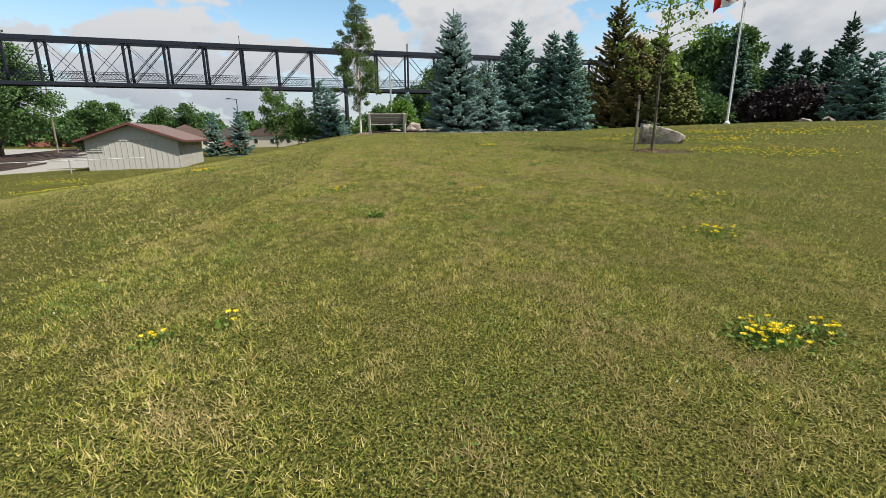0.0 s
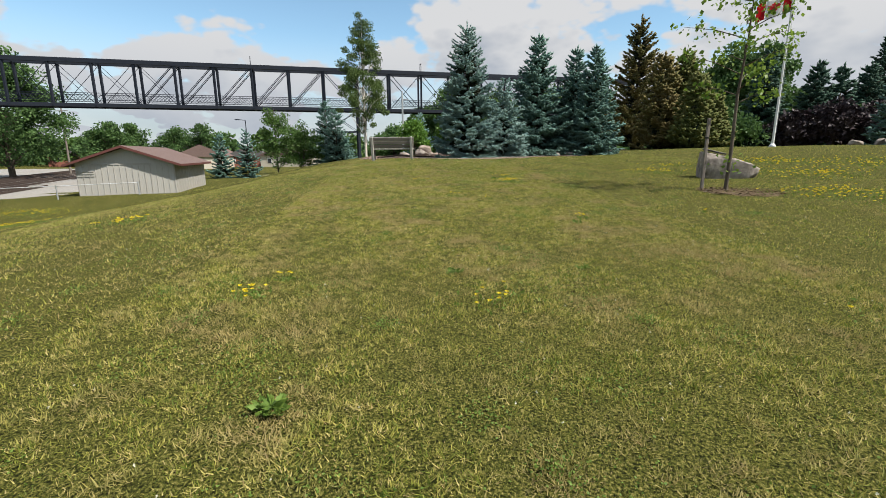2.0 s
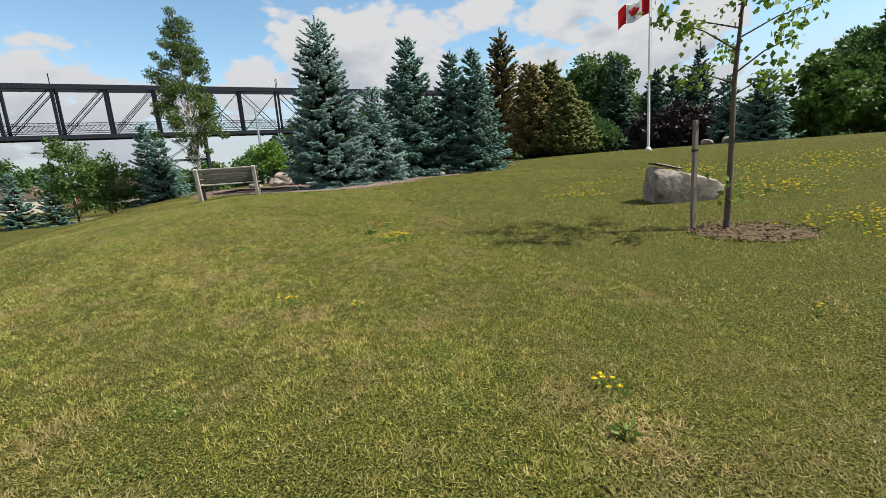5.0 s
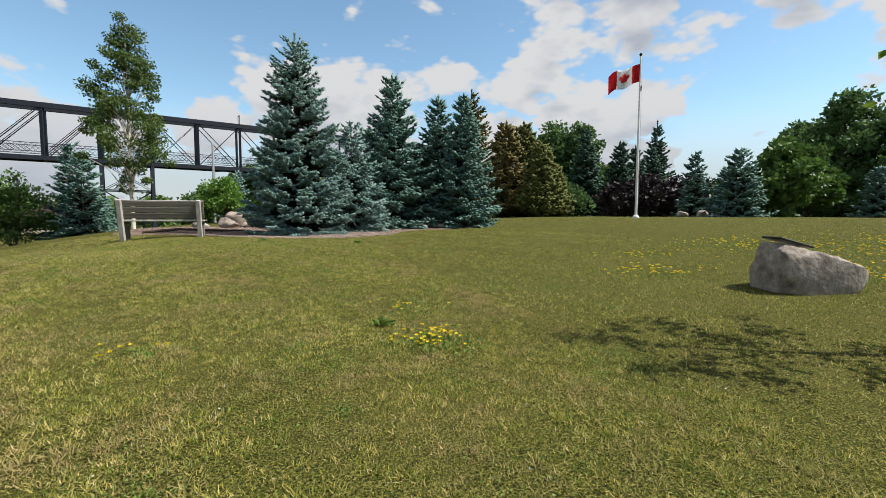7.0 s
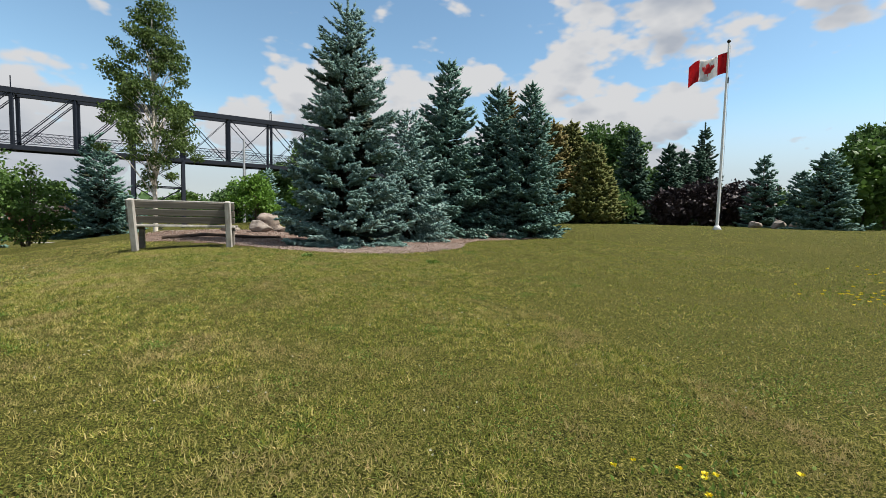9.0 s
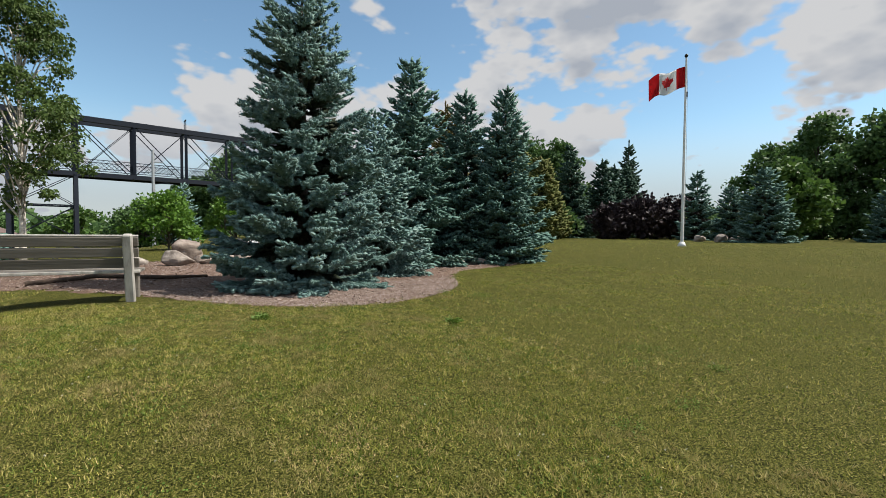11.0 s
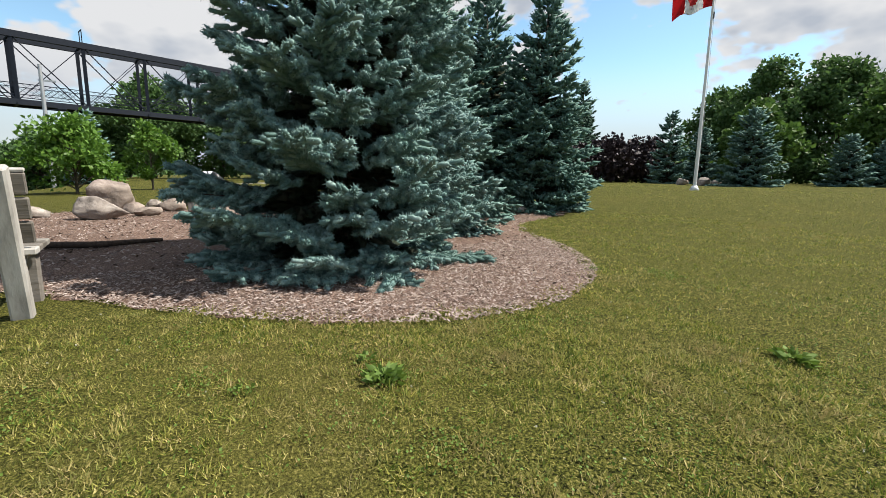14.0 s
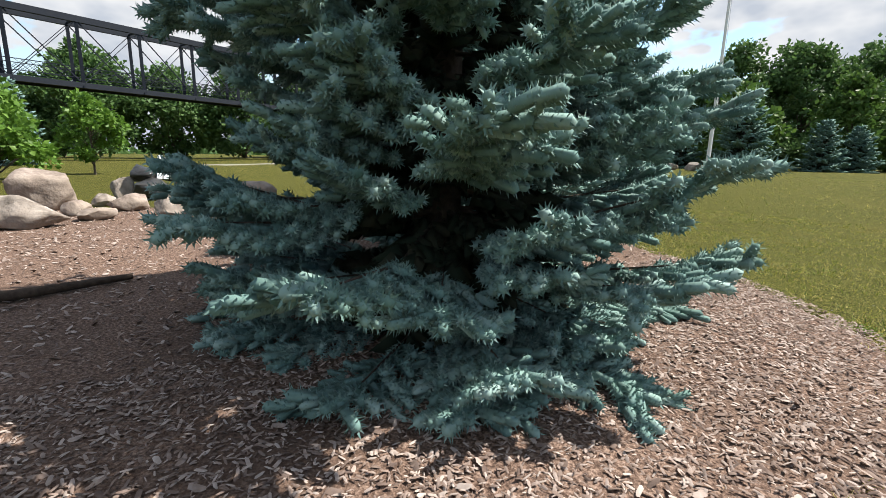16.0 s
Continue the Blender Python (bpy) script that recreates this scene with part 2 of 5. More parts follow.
M_TRIM = material("dark_red_fascia", [(0.09, 0.03, 0.026), (0.13, 0.05, 0.042)], 6, 0.7)
M_RAIL = material("rusty_rail", [(0.045, 0.030, 0.024), (0.09, 0.062, 0.05)], 9, 0.7, metal=0.3)
M_TIE = material("dark_timber_tie", [(0.025, 0.02, 0.017), (0.06, 0.05, 0.042)], 9, 0.95, per="object")
M_PLAQUE = material("dark_bronze_plaque", [(0.015, 0.014, 0.013), (0.04, 0.036, 0.03)], 20, 0.4, metal=0.6)
M_BRICK = material("red_brick_wall", [(0.17, 0.065, 0.045), (0.27, 0.115, 0.08)], 3, 0.9, per="object")
M_STUCCO = material("cream_wall", [(0.42, 0.38, 0.31), (0.52, 0.48, 0.40)], 2, 0.9, per="object")
M_GREYROOF = material("grey_shingle", [(0.07, 0.068, 0.066), (0.13, 0.125, 0.12)], 4, 0.9, per="object")
M_GLASS = material("dark_window_glass", [(0.02, 0.025, 0.03), (0.035, 0.04, 0.045)], 2, 0.08, spec=0.6)
M_WATER = material("falling_water", [(0.5, 0.53, 0.55), (0.75, 0.77, 0.78)], 14, 0.15, bump=0.5, stretch=(3, 3, 0.4), spec=0.6)
M_BLUE = material("blue_paint", [(0.02, 0.05, 0.16), (0.03, 0.08, 0.24)], 4, 0.35, spec=0.5)


# ---- building helpers ----
def thing(name, place, label, category, group="", kind=""):
    return tagged(move(new(name), place), label, category, group, kind)


def move(ob, place):
    ob.location = place
    return ob


def part(name, bm, mat, parent=None, label="", smooth=False):
    """Links a bmesh as one mesh object under a thing or a part."""
    data = bpy.data.meshes.new(name)
    bm.to_mesh(data)
    bm.free()
    data.materials.append(mat)
    if smooth:
        data.polygons.foreach_set("use_smooth", [True] * len(data.polygons))
    ob = new(name, data)
    ob.parent = parent
    return tagged(ob, label)


def tri_part(name, verts, tris, mat, parent=None, label="", smooth=False):
    """Links plain arrays of corners and triangles as one mesh object."""
    verts, tris = np.ascontiguousarray(verts, np.float32), np.ascontiguousarray(tris, np.int32)
    data = bpy.data.meshes.new(name)
    data.vertices.add(len(verts))
    data.vertices.foreach_set("co", verts.ravel())
    data.loops.add(tris.size)
    data.loops.foreach_set("vertex_index", tris.ravel())
    data.polygons.add(len(tris))
    data.polygons.foreach_set("loop_start", np.arange(0, tris.size, 3, dtype=np.int32))
    if smooth:
        data.polygons.foreach_set("use_smooth", np.ones(len(tris), bool))
    data.update()
    data.materials.append(mat)
    ob = new(name, data)
    ob.parent = parent
    return tagged(ob, label)


def box(bm, size, place=(0, 0, 0), turn=None, bevel=0.0):
    """Adds a bevelled box to a bmesh."""
    m = Matrix.Translation(place) @ (turn.to_4x4() if turn else Matrix.Identity(4)) @ Matrix.Diagonal((*size, 1))
    made = bmesh.ops.create_cube(bm, size=1.0, matrix=m)
    if bevel:
        edges = {e for v in made["verts"] for e in v.link_edges}
        bmesh.ops.bevel(bm, geom=list(edges), offset=bevel, segments=1, affect="EDGES")
    return bm


def beam(bm, a, b, wide, deep):
    """Adds a straight bar from a to b."""
    a, b = Vector(a), Vector(b)
    turn = (b - a).to_track_quat("Z", "Y").to_matrix()
    return box(bm, (wide, deep, (b - a).length), (a + b) / 2, turn)


def boxed(*args, **keys):
    return box(bmesh.new(), *args, **keys)


def beamed(*args):
    return beam(bmesh.new(), *args)


def tubes(lines, sides=6):
    """Corners and triangles of tapered tubes; each line is (points, radii)."""
    all_v, all_t, base = [], [], 0
    ring = np.linspace(0, 2 * np.pi, sides, endpoint=False)
    for points, radii in lines:
        points = np.asarray(points, float)
        ways = np.gradient(points, axis=0)
        ways /= np.linalg.norm(ways, axis=1, keepdims=True) + 1e-9
        helper = np.where(np.abs(ways[:, 2:3]) > 0.9, [[1.0, 0, 0]], [[0, 0, 1.0]])
        u = np.cross(ways, helper)
        u /= np.linalg.norm(u, axis=1, keepdims=True) + 1e-9
        v = np.cross(ways, u)
        r = np.asarray(radii, float)[:, None, None]
        rings = points[:, None] + r * (np.cos(ring)[None, :, None] * u[:, None] + np.sin(ring)[None, :, None] * v[:, None])
        all_v.append(rings.reshape(-1, 3))
        for i in range(len(points) - 1):
            for j in range(sides):
                a, b = base + i * sides + j, base + i * sides + (j + 1) % sides
                all_t += [(a, b, b + sides), (a, b + sides, a + sides)]
        base += len(points) * sides
    return np.concatenate(all_v), np.array(all_t)


def scattered(verts, tris, places, ways, lengths, widths, rng):
    """One array of many turned and stretched copies of a small shape that points along z."""
    count = len(places)
    w = ways / (np.linalg.norm(ways, axis=1, keepdims=True) + 1e-9)
    helper = rng.normal(size=(count, 3))
    u = np.cross(w, helper)
    u /= np.linalg.norm(u, axis=1, keepdims=True) + 1e-9
    v = np.cross(w, u)
    out = (places[:, None] + u[:, None] * (verts[None, :, 0:1] * widths[:, None, None])
           + v[:, None] * (verts[None, :, 1:2] * widths[:, None, None]) + w[:, None] * (verts[None, :, 2:3] * lengths[:, None, None]))
    index = tris[None] + (np.arange(count) * len(verts))[:, None, None]
    return out.reshape(-1, 3), index.reshape(-1, 3)


# ---- ground ----
def smooth(t):
    t = np.clip(t, 0, 1)
    return t * t * (3 - 2 * t)


def height(x, y):
    """Height of the ground: a lawn that climbs away from the start and falls to a lower plain on one side."""
    x, y = np.asarray(x, float), np.asarray(y, float)
    rise = np.interp(y, [-60, -10, 0, 3.2, 5.3, 11, 14, 19.6, 23, 30, 40, 300], [-2.4, -0.85, -0.22, 0.0, 0.16, 0.47, 0.66, 0.99, 1.09, 1.19, 1.24, 1.24])
    rise = rise + 0.035 * np.clip(x - 7, 0, 14)
    edge = -2.0 - 3.0 * smooth((y - 22) / 10)
    u = np.clip((edge - x) / 15, 0, 1)
    s = 0.45 * u + 0.55 * smooth(u)
    low = -1.3 - 0.02 * np.clip(-x - 22, 0, 30)
    bumps = 0.012 * np.sin(x * 0.9 + 1.3) * np.sin(y * 0.7) + 0.007 * np.sin(x * 2.3 + y * 1.7)
    return rise * (1 - s) + low * s + bumps


def at(x, y, up=0.0):
    return (x, y, float(height(x, y)) + up)


def axis_steps(low, high, step, reach):
    near = np.arange(low, high + step / 2, step)
    out = step * 1.35 ** np.arange(1, 40)
    far = np.cumsum(out)
    far = far[far < reach]
    return np.concatenate([(low - far)[::-1], near, high + far])


gx, gy = axis_steps(-45, 45, 0.75, 2500), axis_steps(-12, 60, 0.75, 2500)
GX, GY = np.meshgrid(gx, gy)
grid_v = np.stack([GX.ravel(), GY.ravel(), height(GX, GY).ravel()], 1)
ii, jj = np.meshgrid(np.arange(len(gx) - 1), np.arange(len(gy) - 1))
q = (jj * len(gx) + ii).ravel()
grid_t = np.concatenate([np.stack([q, q + 1, q + 1 + len(gx)], 1), np.stack([q, q + 1 + len(gx), q + len(gx)], 1)])
tagged(tri_part("ground", grid_v, grid_t, M_GROUND, smooth=True), "mown lawn with dry straw patches on a low hill", "lawn", kind="structure")

# the bed of wood mulch round the spruces
BED = [(-5.2, 27.4), (-3.4, 25.6), (-1.9, 24.6), (-0.6, 23.2), (0.4, 22.5), (1.3, 22.3), (2.3, 22.5), (3.2, 23.1), (3.9, 24.1), (4.3, 25.4), (5.4, 27.0),
       (8.2, 27.9), (9.3, 29.6), (8.0, 31.6), (4.5, 32.4), (1.5, 32.2), (-3.5, 32.6), (-5.6, 30.2)]


def inside(poly, x, y):
    hit = np.zeros(np.shape(x), bool)
    for (x0, y0), (x1, y1) in zip(poly, poly[1:] + poly[:1]):
        cross = ((y0 > y) != (y1 > y)) & (x < (x1 - x0) * (y - y0) / (y1 - y0 + 1e-12) + x0)
        hit ^= cross
    return hit


def rounded(poly, rounds=3):
    for _ in range(rounds):
        poly = [p for (a, b), (c, d) in zip(poly, poly[1:] + poly[:1]) for p in ((a * 0.75 + c * 0.25, b * 0.75 + d * 0.25), (a * 0.25 + c * 0.75, b * 0.25 + d * 0.75))]
    return poly


def patch(name, poly, mat, up, label, category, step=0.25, ragged=0.06, kind="structure"):
    """A sheet laid on the ground within an outline, its rim sunk and slightly ragged."""
    rng = np.random.default_rng(5)
    poly = [(a + rng.normal() * ragged, b + rng.normal() * ragged) for a, b in rounded(poly)]
    bm = bmesh.new()
    rim = [bm.verts.new((a, b, 0)) for a, b in poly]
    bm.faces.new(rim)
    xs, ys = [p[0] for p in poly], [p[1] for p in poly]
    for x in np.arange(min(xs), max(xs), step):
        bmesh.ops.bisect_plane(bm, geom=bm.verts[:] + bm.edges[:] + bm.faces[:], plane_co=(x, 0, 0), plane_no=(1, 0, 0))
    for y in np.arange(min(ys), max(ys), step):
        bmesh.ops.bisect_plane(bm, geom=bm.verts[:] + bm.edges[:] + bm.faces[:], plane_co=(0, y, 0), plane_no=(0, 1, 0))
    for v in bm.verts:
        v.co.z = float(height(v.co.x, v.co.y)) + (-0.01 if v.is_boundary else up + 0.012 * noise.noise(v.co * 3.0))
    return tagged(part(name, bm, mat, smooth=True), label, category, kind=kind)


patch("mulch_bed", BED, M_MULCH, 0.012, "reddish wood-chip mulch bed under the spruces", "mulch bed", 0.5)
SAPLING = (6.33, 11.95)
SAPLING_BED = [(5.7, 11.7), (5.9, 11.2), (6.5, 10.95), (7.1, 11.2), (7.3, 11.7), (7.0, 12.2), (6.3, 12.4), (5.8, 12.2)]
patch("bare_earth", SAPLING_BED, M_EARTH, 0.006, "bare earth and mulch round the sapling", "earth patch", 0.3, 0.09)


# ---- trees ----
def spruce_sprig(needles, sides, fat, needle=0.11):
    """A needle-covered shoot along z, one long and one wide: a blunt core bristling with short needles."""
    rng = np.random.default_rng(3)
    ring = np.linspace(0, 2 * np.pi, sides, endpoint=False)
    v, t = [(0, 0, -0.04)], []
    rings = ((0.10, 0.80), (0.86, 0.78)) if sides > 3 else ((0.32, 0.95),)
    for h, r in rings:
        v += [(fat * r * np.cos(a), fat * r * np.sin(a), h) for a in ring]
    v.append((0, 0, 1.0))
    for i in range(sides):
        a, b = 1 + i, 1 + (i + 1) % sides
        t.append((0, b, a))
        if sides > 3:
            t += [(a, b, b + sides), (a, b + sides, a + sides)]
            a, b = a + sides, b + sides
        t.append((a, b, len(rings) * sides + 1))
    for i in range(needles):
        a, h = i * 2.39996, 0.04 + 0.90 * i / max(1, needles - 1)
        slim = fat * (1.0 if h < 0.85 else 1.0 - (h - 0.85) * 3.5)
        out, tip = slim * 0.6 + rng.uniform(0.30, 0.52) * (1.0 if h < 0.8 else 1.0 - (h - 0.8) * 2.6), h + rng.uniform(0.07, 0.16)
        side = np.array([-np.sin(a), np.cos(a)]) * needle
        base = np.array([np.cos(a), np.sin(a)]) * slim * 0.65
        n = len(v)
        v += [(base[0] + side[0], base[1] + side[1], h), (base[0] - side[0], base[1] - side[1], h), (out * np.cos(a), out * np.sin(a), tip)]
        t.append((n, n + 1, n + 2))
    return np.array(v, float), np.array(t)


SPRIG_CLOSE, SPRIG_NEAR, SPRIG_MID, SPRIG_FAR = spruce_sprig(36, 4, 0.48, 0.085), spruce_sprig(14, 3, 0.55), spruce_sprig(7, 3, 0.7), spruce_sprig(3, 3, 0.75)


def conifer(name, x, y, tall, reach, label, mat, seed, sprig, length, width, whorls, arms, fill=1.0, droop=0.0, up=0.0, bark=None, group="", bare=0.03, slim=0.85, spread=0.5, even=0.62, inner=0.28,
            loose=0.34, close=None, close_below=0.0, skirt=0.86, gaps=0.08):
    """A spruce: trunk, loose whorls of boughs with gaps between them, flat fans of needle-covered shoots and a spiky leader."""
    rng = np.random.default_rng(seed)
    root = thing(name, at(x, y, up - 0.05), label, "tree", group)
    levels = tall * (bare + (0.93 - bare) * np.linspace(0, 1, whorls) ** 0.95)
    gap = tall / whorls
    lines = [([(0, 0, -0.1), (0.02, 0.01, tall * 0.5), (0, 0, tall * 0.99)], [0.022 * tall, 0.012 * tall, 0.004])]
    place, way, size, core, core_way = [], [], [], [], []
    for z in np.arange(0.88 * tall, tall * 0.995, length * 0.5):
        place.append((0.0, 0.0, z)); way.append((rng.normal() * 0.08, rng.normal() * 0.08, 1.0)); size.append(1.0)
    for z in levels:
        rel = z / tall
        span = reach * (1 - rel) ** slim * (skirt + (1 - skirt) * min(1.0, rel / 0.12)) + 0.10
        n = max(5, int(arms * (0.55 + 0.62 * (1 - rel))))
        turn = rng.uniform(0, 6.28)
        for k in range(n):
            if rng.random() < gaps:
                continue
            az = turn + 6.2832 * k / n + rng.normal() * 0.25
            ln = span * (rng.uniform(even, 1.12) if rel < 0.7 else rng.uniform(0.55, 1.10))
            rise = 0.68 * rel ** 1.6 - 0.12 * (1 - rel) - droop * (1 - rel) + rng.normal() * 0.10
            z0 = z + rng.normal() * gap * loose
            steps = max(3, int(ln / (length * 0.55)))
            s = np.linspace(0.0, 1.0, steps + 1)
            sag = -0.22 * ln * s * (1 - rel) + 0.30 * ln * s ** 2.4 * (1 - 0.6 * rel)
            px = np.stack([np.cos(az) * ln * s, np.sin(az) * ln * s, z0 + ln * s * rise + sag], 1)
            px[:, 2] = np.maximum(px[:, 2], 0.06 + 0.05 * rng.random())
            few = px[:: max(1, steps // 2)] if steps > 3 else px
            lines.append((few, np.linspace(0.008 + 0.006 * ln, 0.003, len(few))))
            axis = np.gradient(px, axis=0)
            axis /= np.linalg.norm(axis, axis=1, keepdims=True) + 1e-9
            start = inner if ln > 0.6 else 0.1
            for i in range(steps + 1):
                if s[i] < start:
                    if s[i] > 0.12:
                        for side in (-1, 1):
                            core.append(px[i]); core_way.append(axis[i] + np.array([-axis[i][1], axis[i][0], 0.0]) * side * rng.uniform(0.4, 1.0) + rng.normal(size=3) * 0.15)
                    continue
                if rng.random() < 0.85 or i == steps:
                    place.append(px[i]); way.append(axis[i] + rng.normal(size=3) * 0.10); size.append(rng.uniform(0.9, 1.15))
                level = np.array([-axis[i][1], axis[i][0], 0.0])
                level /= np.linalg.norm(level) + 1e-9
                for side in (-1, 1):
                    if rng.random() > fill * (1.0 if rel < 0.75 else 0.6):
                        continue
                    reach_out = min(0.46 * ln * (1.12 - 0.72 * s[i]), spread) * rng.uniform(0.55, 1.1)
                    d = axis[i] * 0.75 + level * side * 0.75 + np.array([0, 0, rng.normal() * 0.12 - 0.10])
                    d /= np.linalg.norm(d)
                    m = max(1, int(round(reach_out / (length * 0.62))))
                    for j in range(m):
                        p = px[i] + d * length * 0.62 * j
                        place.append(p + rng.normal(size=3) * 0.012); way.append(d + rng.normal(size=3) * 0.16); size.append(rng.uniform(0.75, 1.1))
                        if j and rng.random() < 0.75:
                            e = d * 0.6 + axis[i] * (0.7 if rng.random() < 0.6 else -0.2) + np.array([0, 0, rng.normal() * 0.25])
                            place.append(p); way.append(e); size.append(rng.uniform(0.6, 0.9))
    v, t = tubes(lines, 5 if close else 3)
    tri_part("trunk", v, t, bark or M_SPRUCE_BARK, root, "dark bark with bare inner boughs", True)
    size, place, way = np.array(size), np.array(place), np.array(way)
    low = place[:, 2] < close_below
    v, t = scattered(*sprig, place[~low], way[~low], size[~low] * length, size[~low] * width, rng)
    if close:
        cv, ct = scattered(*close, place[low], way[low], size[low] * length, size[low] * width, rng)
        v, t = np.concatenate([v, cv]), np.concatenate([t, ct + len(v)])
    # filler shoots on the inner boughs; their dark colour deepens the crown's shade
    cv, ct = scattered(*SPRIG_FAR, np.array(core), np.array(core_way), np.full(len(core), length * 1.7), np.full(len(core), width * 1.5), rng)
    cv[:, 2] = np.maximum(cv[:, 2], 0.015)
    tri_part("inner_crown", cv, ct, M_NEEDLE_OLD_SHADED, root, "old needles along the inner boughs, coloured extra dark as crown shade")
    v[:, 2] = np.maximum(v[:, 2], 0.015)
    tri_part("crown", v, t, mat, root)
    return root


LEAF_V = np.array([(0, 0, 0), (0.42, 0.10, 0.42), (0, 0, 1.0), (-0.42, 0.10, 0.42)], float)
LEAF_T = np.array([(0, 1, 2), (0, 2, 3)])


def broadleaf(name, x, y, tall, reach, label, mat, seed, leaf, leaves, clumps=60, trunk=0.12, bare=0.25, bark=None, group="", category="tree", up=0.0,
              hang=0.0, lumpy=0.22, limbs=14, stems=1, shape=1.0, apart=False):
    """A leafy tree or shrub: trunk or stems, limbs to each clump, and a crown of separate leaves with gaps."""
    rng = np.random.default_rng(seed)
    root = thing(name, at(x, y, up - 0.05), label, category, group)
    mid, half = tall * (1 + bare) / 2, tall * (1 - bare) / 2
    d = rng.normal(size=(clumps, 3))
    d /= np.linalg.norm(d, axis=1, keepdims=True)
    r = rng.uniform(0.2, 1.0, clumps) ** 0.5
    c = d * r[:, None]
    wide = reach * np.clip(1.12 - shape * 0.45 * (c[:, 2] + 0.35), 0.25, 1.15) * rng.uniform(0.82, 1.1, clumps)
    heads = np.stack([c[:, 0] * wide, c[:, 1] * wide, mid + c[:, 2] * half * 0.94], 1)
    lines = []
    for k in range(stems):
        off = rng.normal(size=2) * (0.12 * reach if stems > 1 else 0.0)
        lines.append(([(off[0] * 0.3, off[1] * 0.3, -0.1), (off[0], off[1], tall * 0.45), (off[0] * 1.5, off[1] * 1.5, tall * 0.93)],
                      [trunk / stems ** 0.5, trunk * 0.7 / stems ** 0.5, 0.008]))
    for h in heads[:limbs * 3]:
        foot = np.array([0, 0, max(bare * tall * 0.7, h[2] - 0.45 * np.hypot(h[0], h[1]) - 0.1 * tall)])
        limb = ([foot, foot * 0.5 + h * 0.5 + (0, 0, 0.04 * tall), h], [trunk * 0.32, trunk * 0.18, 0.006])
        if apart:
            v, t = tubes([limb], 5)
            tri_part("limb", v, t, bark or M_BARK, root, "", True)
        else:
            lines.append(limb)
    v, t = tubes(lines, 5)
    tri_part("trunk", v, t, bark or M_BARK, root, "", True)
    pick = rng.integers(0, clumps, leaves)
    spread = reach * lumpy * rng.uniform(0.6, 1.3, clumps)
    off = rng.normal(size=(leaves, 3))
    off /= np.linalg.norm(off, axis=1, keepdims=True)
    off *= rng.uniform(0.15, 1.0, (leaves, 1)) ** 0.6 * spread[pick][:, None]
    off[:, 2] *= 0.72
    place = heads[pick] + off
    place[:, 2] = np.maximum(place[:, 2], 0.06)
    way = off * 0.9 / (spread[pick][:, None]) + rng.normal(size=(leaves, 3)) * 0.6 + np.array([0, 0, -hang])
    size = leaf * rng.uniform(0.7, 1.3, leaves)
    v, t = scattered(LEAF_V, LEAF_T, place, way, size, size * 0.9, rng)
    tri_part("crown", v, t, mat, root)
    return root

# ---- the spruces of the mulch bed ----
conifer("blue_spruce", 0.90, 25.0, 6.25, 1.60, "large blue spruce with layered silvery boughs down to the mulch", M_NEEDLE, 11, SPRIG_NEAR, 0.140, 0.071, 28, 13, 0.84, 0.05, bare=0.012, slim=0.72, spread=0.33, even=0.76, inner=0.50,
        close=SPRIG_CLOSE, close_below=2.5, skirt=0.80, gaps=0.05, loose=0.17)
conifer("blue_spruce", 2.75, 26.6, 3.9, 1.35, "smaller blue spruce leaning against the large one", M_NEEDLE, 12, SPRIG_MID, 0.19, 0.065, 22, 11, 1.0, 0.06, bare=0.015, slim=0.75)
conifer("spruce", 4.95, 30.2, 6.8, 2.45, "slender blue-green spruce behind the mulch bed", M_NEEDLE_MID, 13, SPRIG_MID, 0.27, 0.10, 30, 12, 1.0, 0.08, slim=0.95, group="spruces of the bed")
conifer("spruce", 7.3, 30.9, 6.2, 2.0, "slender blue-green spruce behind the mulch bed", M_NEEDLE_MID, 14, SPRIG_MID, 0.27, 0.10, 28, 12, 1.0, 0.08, slim=0.95, group="spruces of the bed")
conifer("spruce", 8.0, 29.2, 5.85, 1.70, "dark green spruce at the corner of the mulch bed", M_NEEDLE_MID, 15, SPRIG_MID, 0.27, 0.10, 27, 12, 1.0, 0.08, slim=0.92, group="spruces of the bed")

# ---- birch, sapling and shrubs ----
broadleaf("birch", -5.5, 31.0, 8.9, 1.55, "young birch with a pale trunk and hanging leaves", M_LEAF_BIRCH, 21, 0.085, 21000, 135, 0.085, 0.12, M_BIRCH_BARK, hang=0.9, lumpy=0.22, limbs=16, shape=1.35, apart=True)


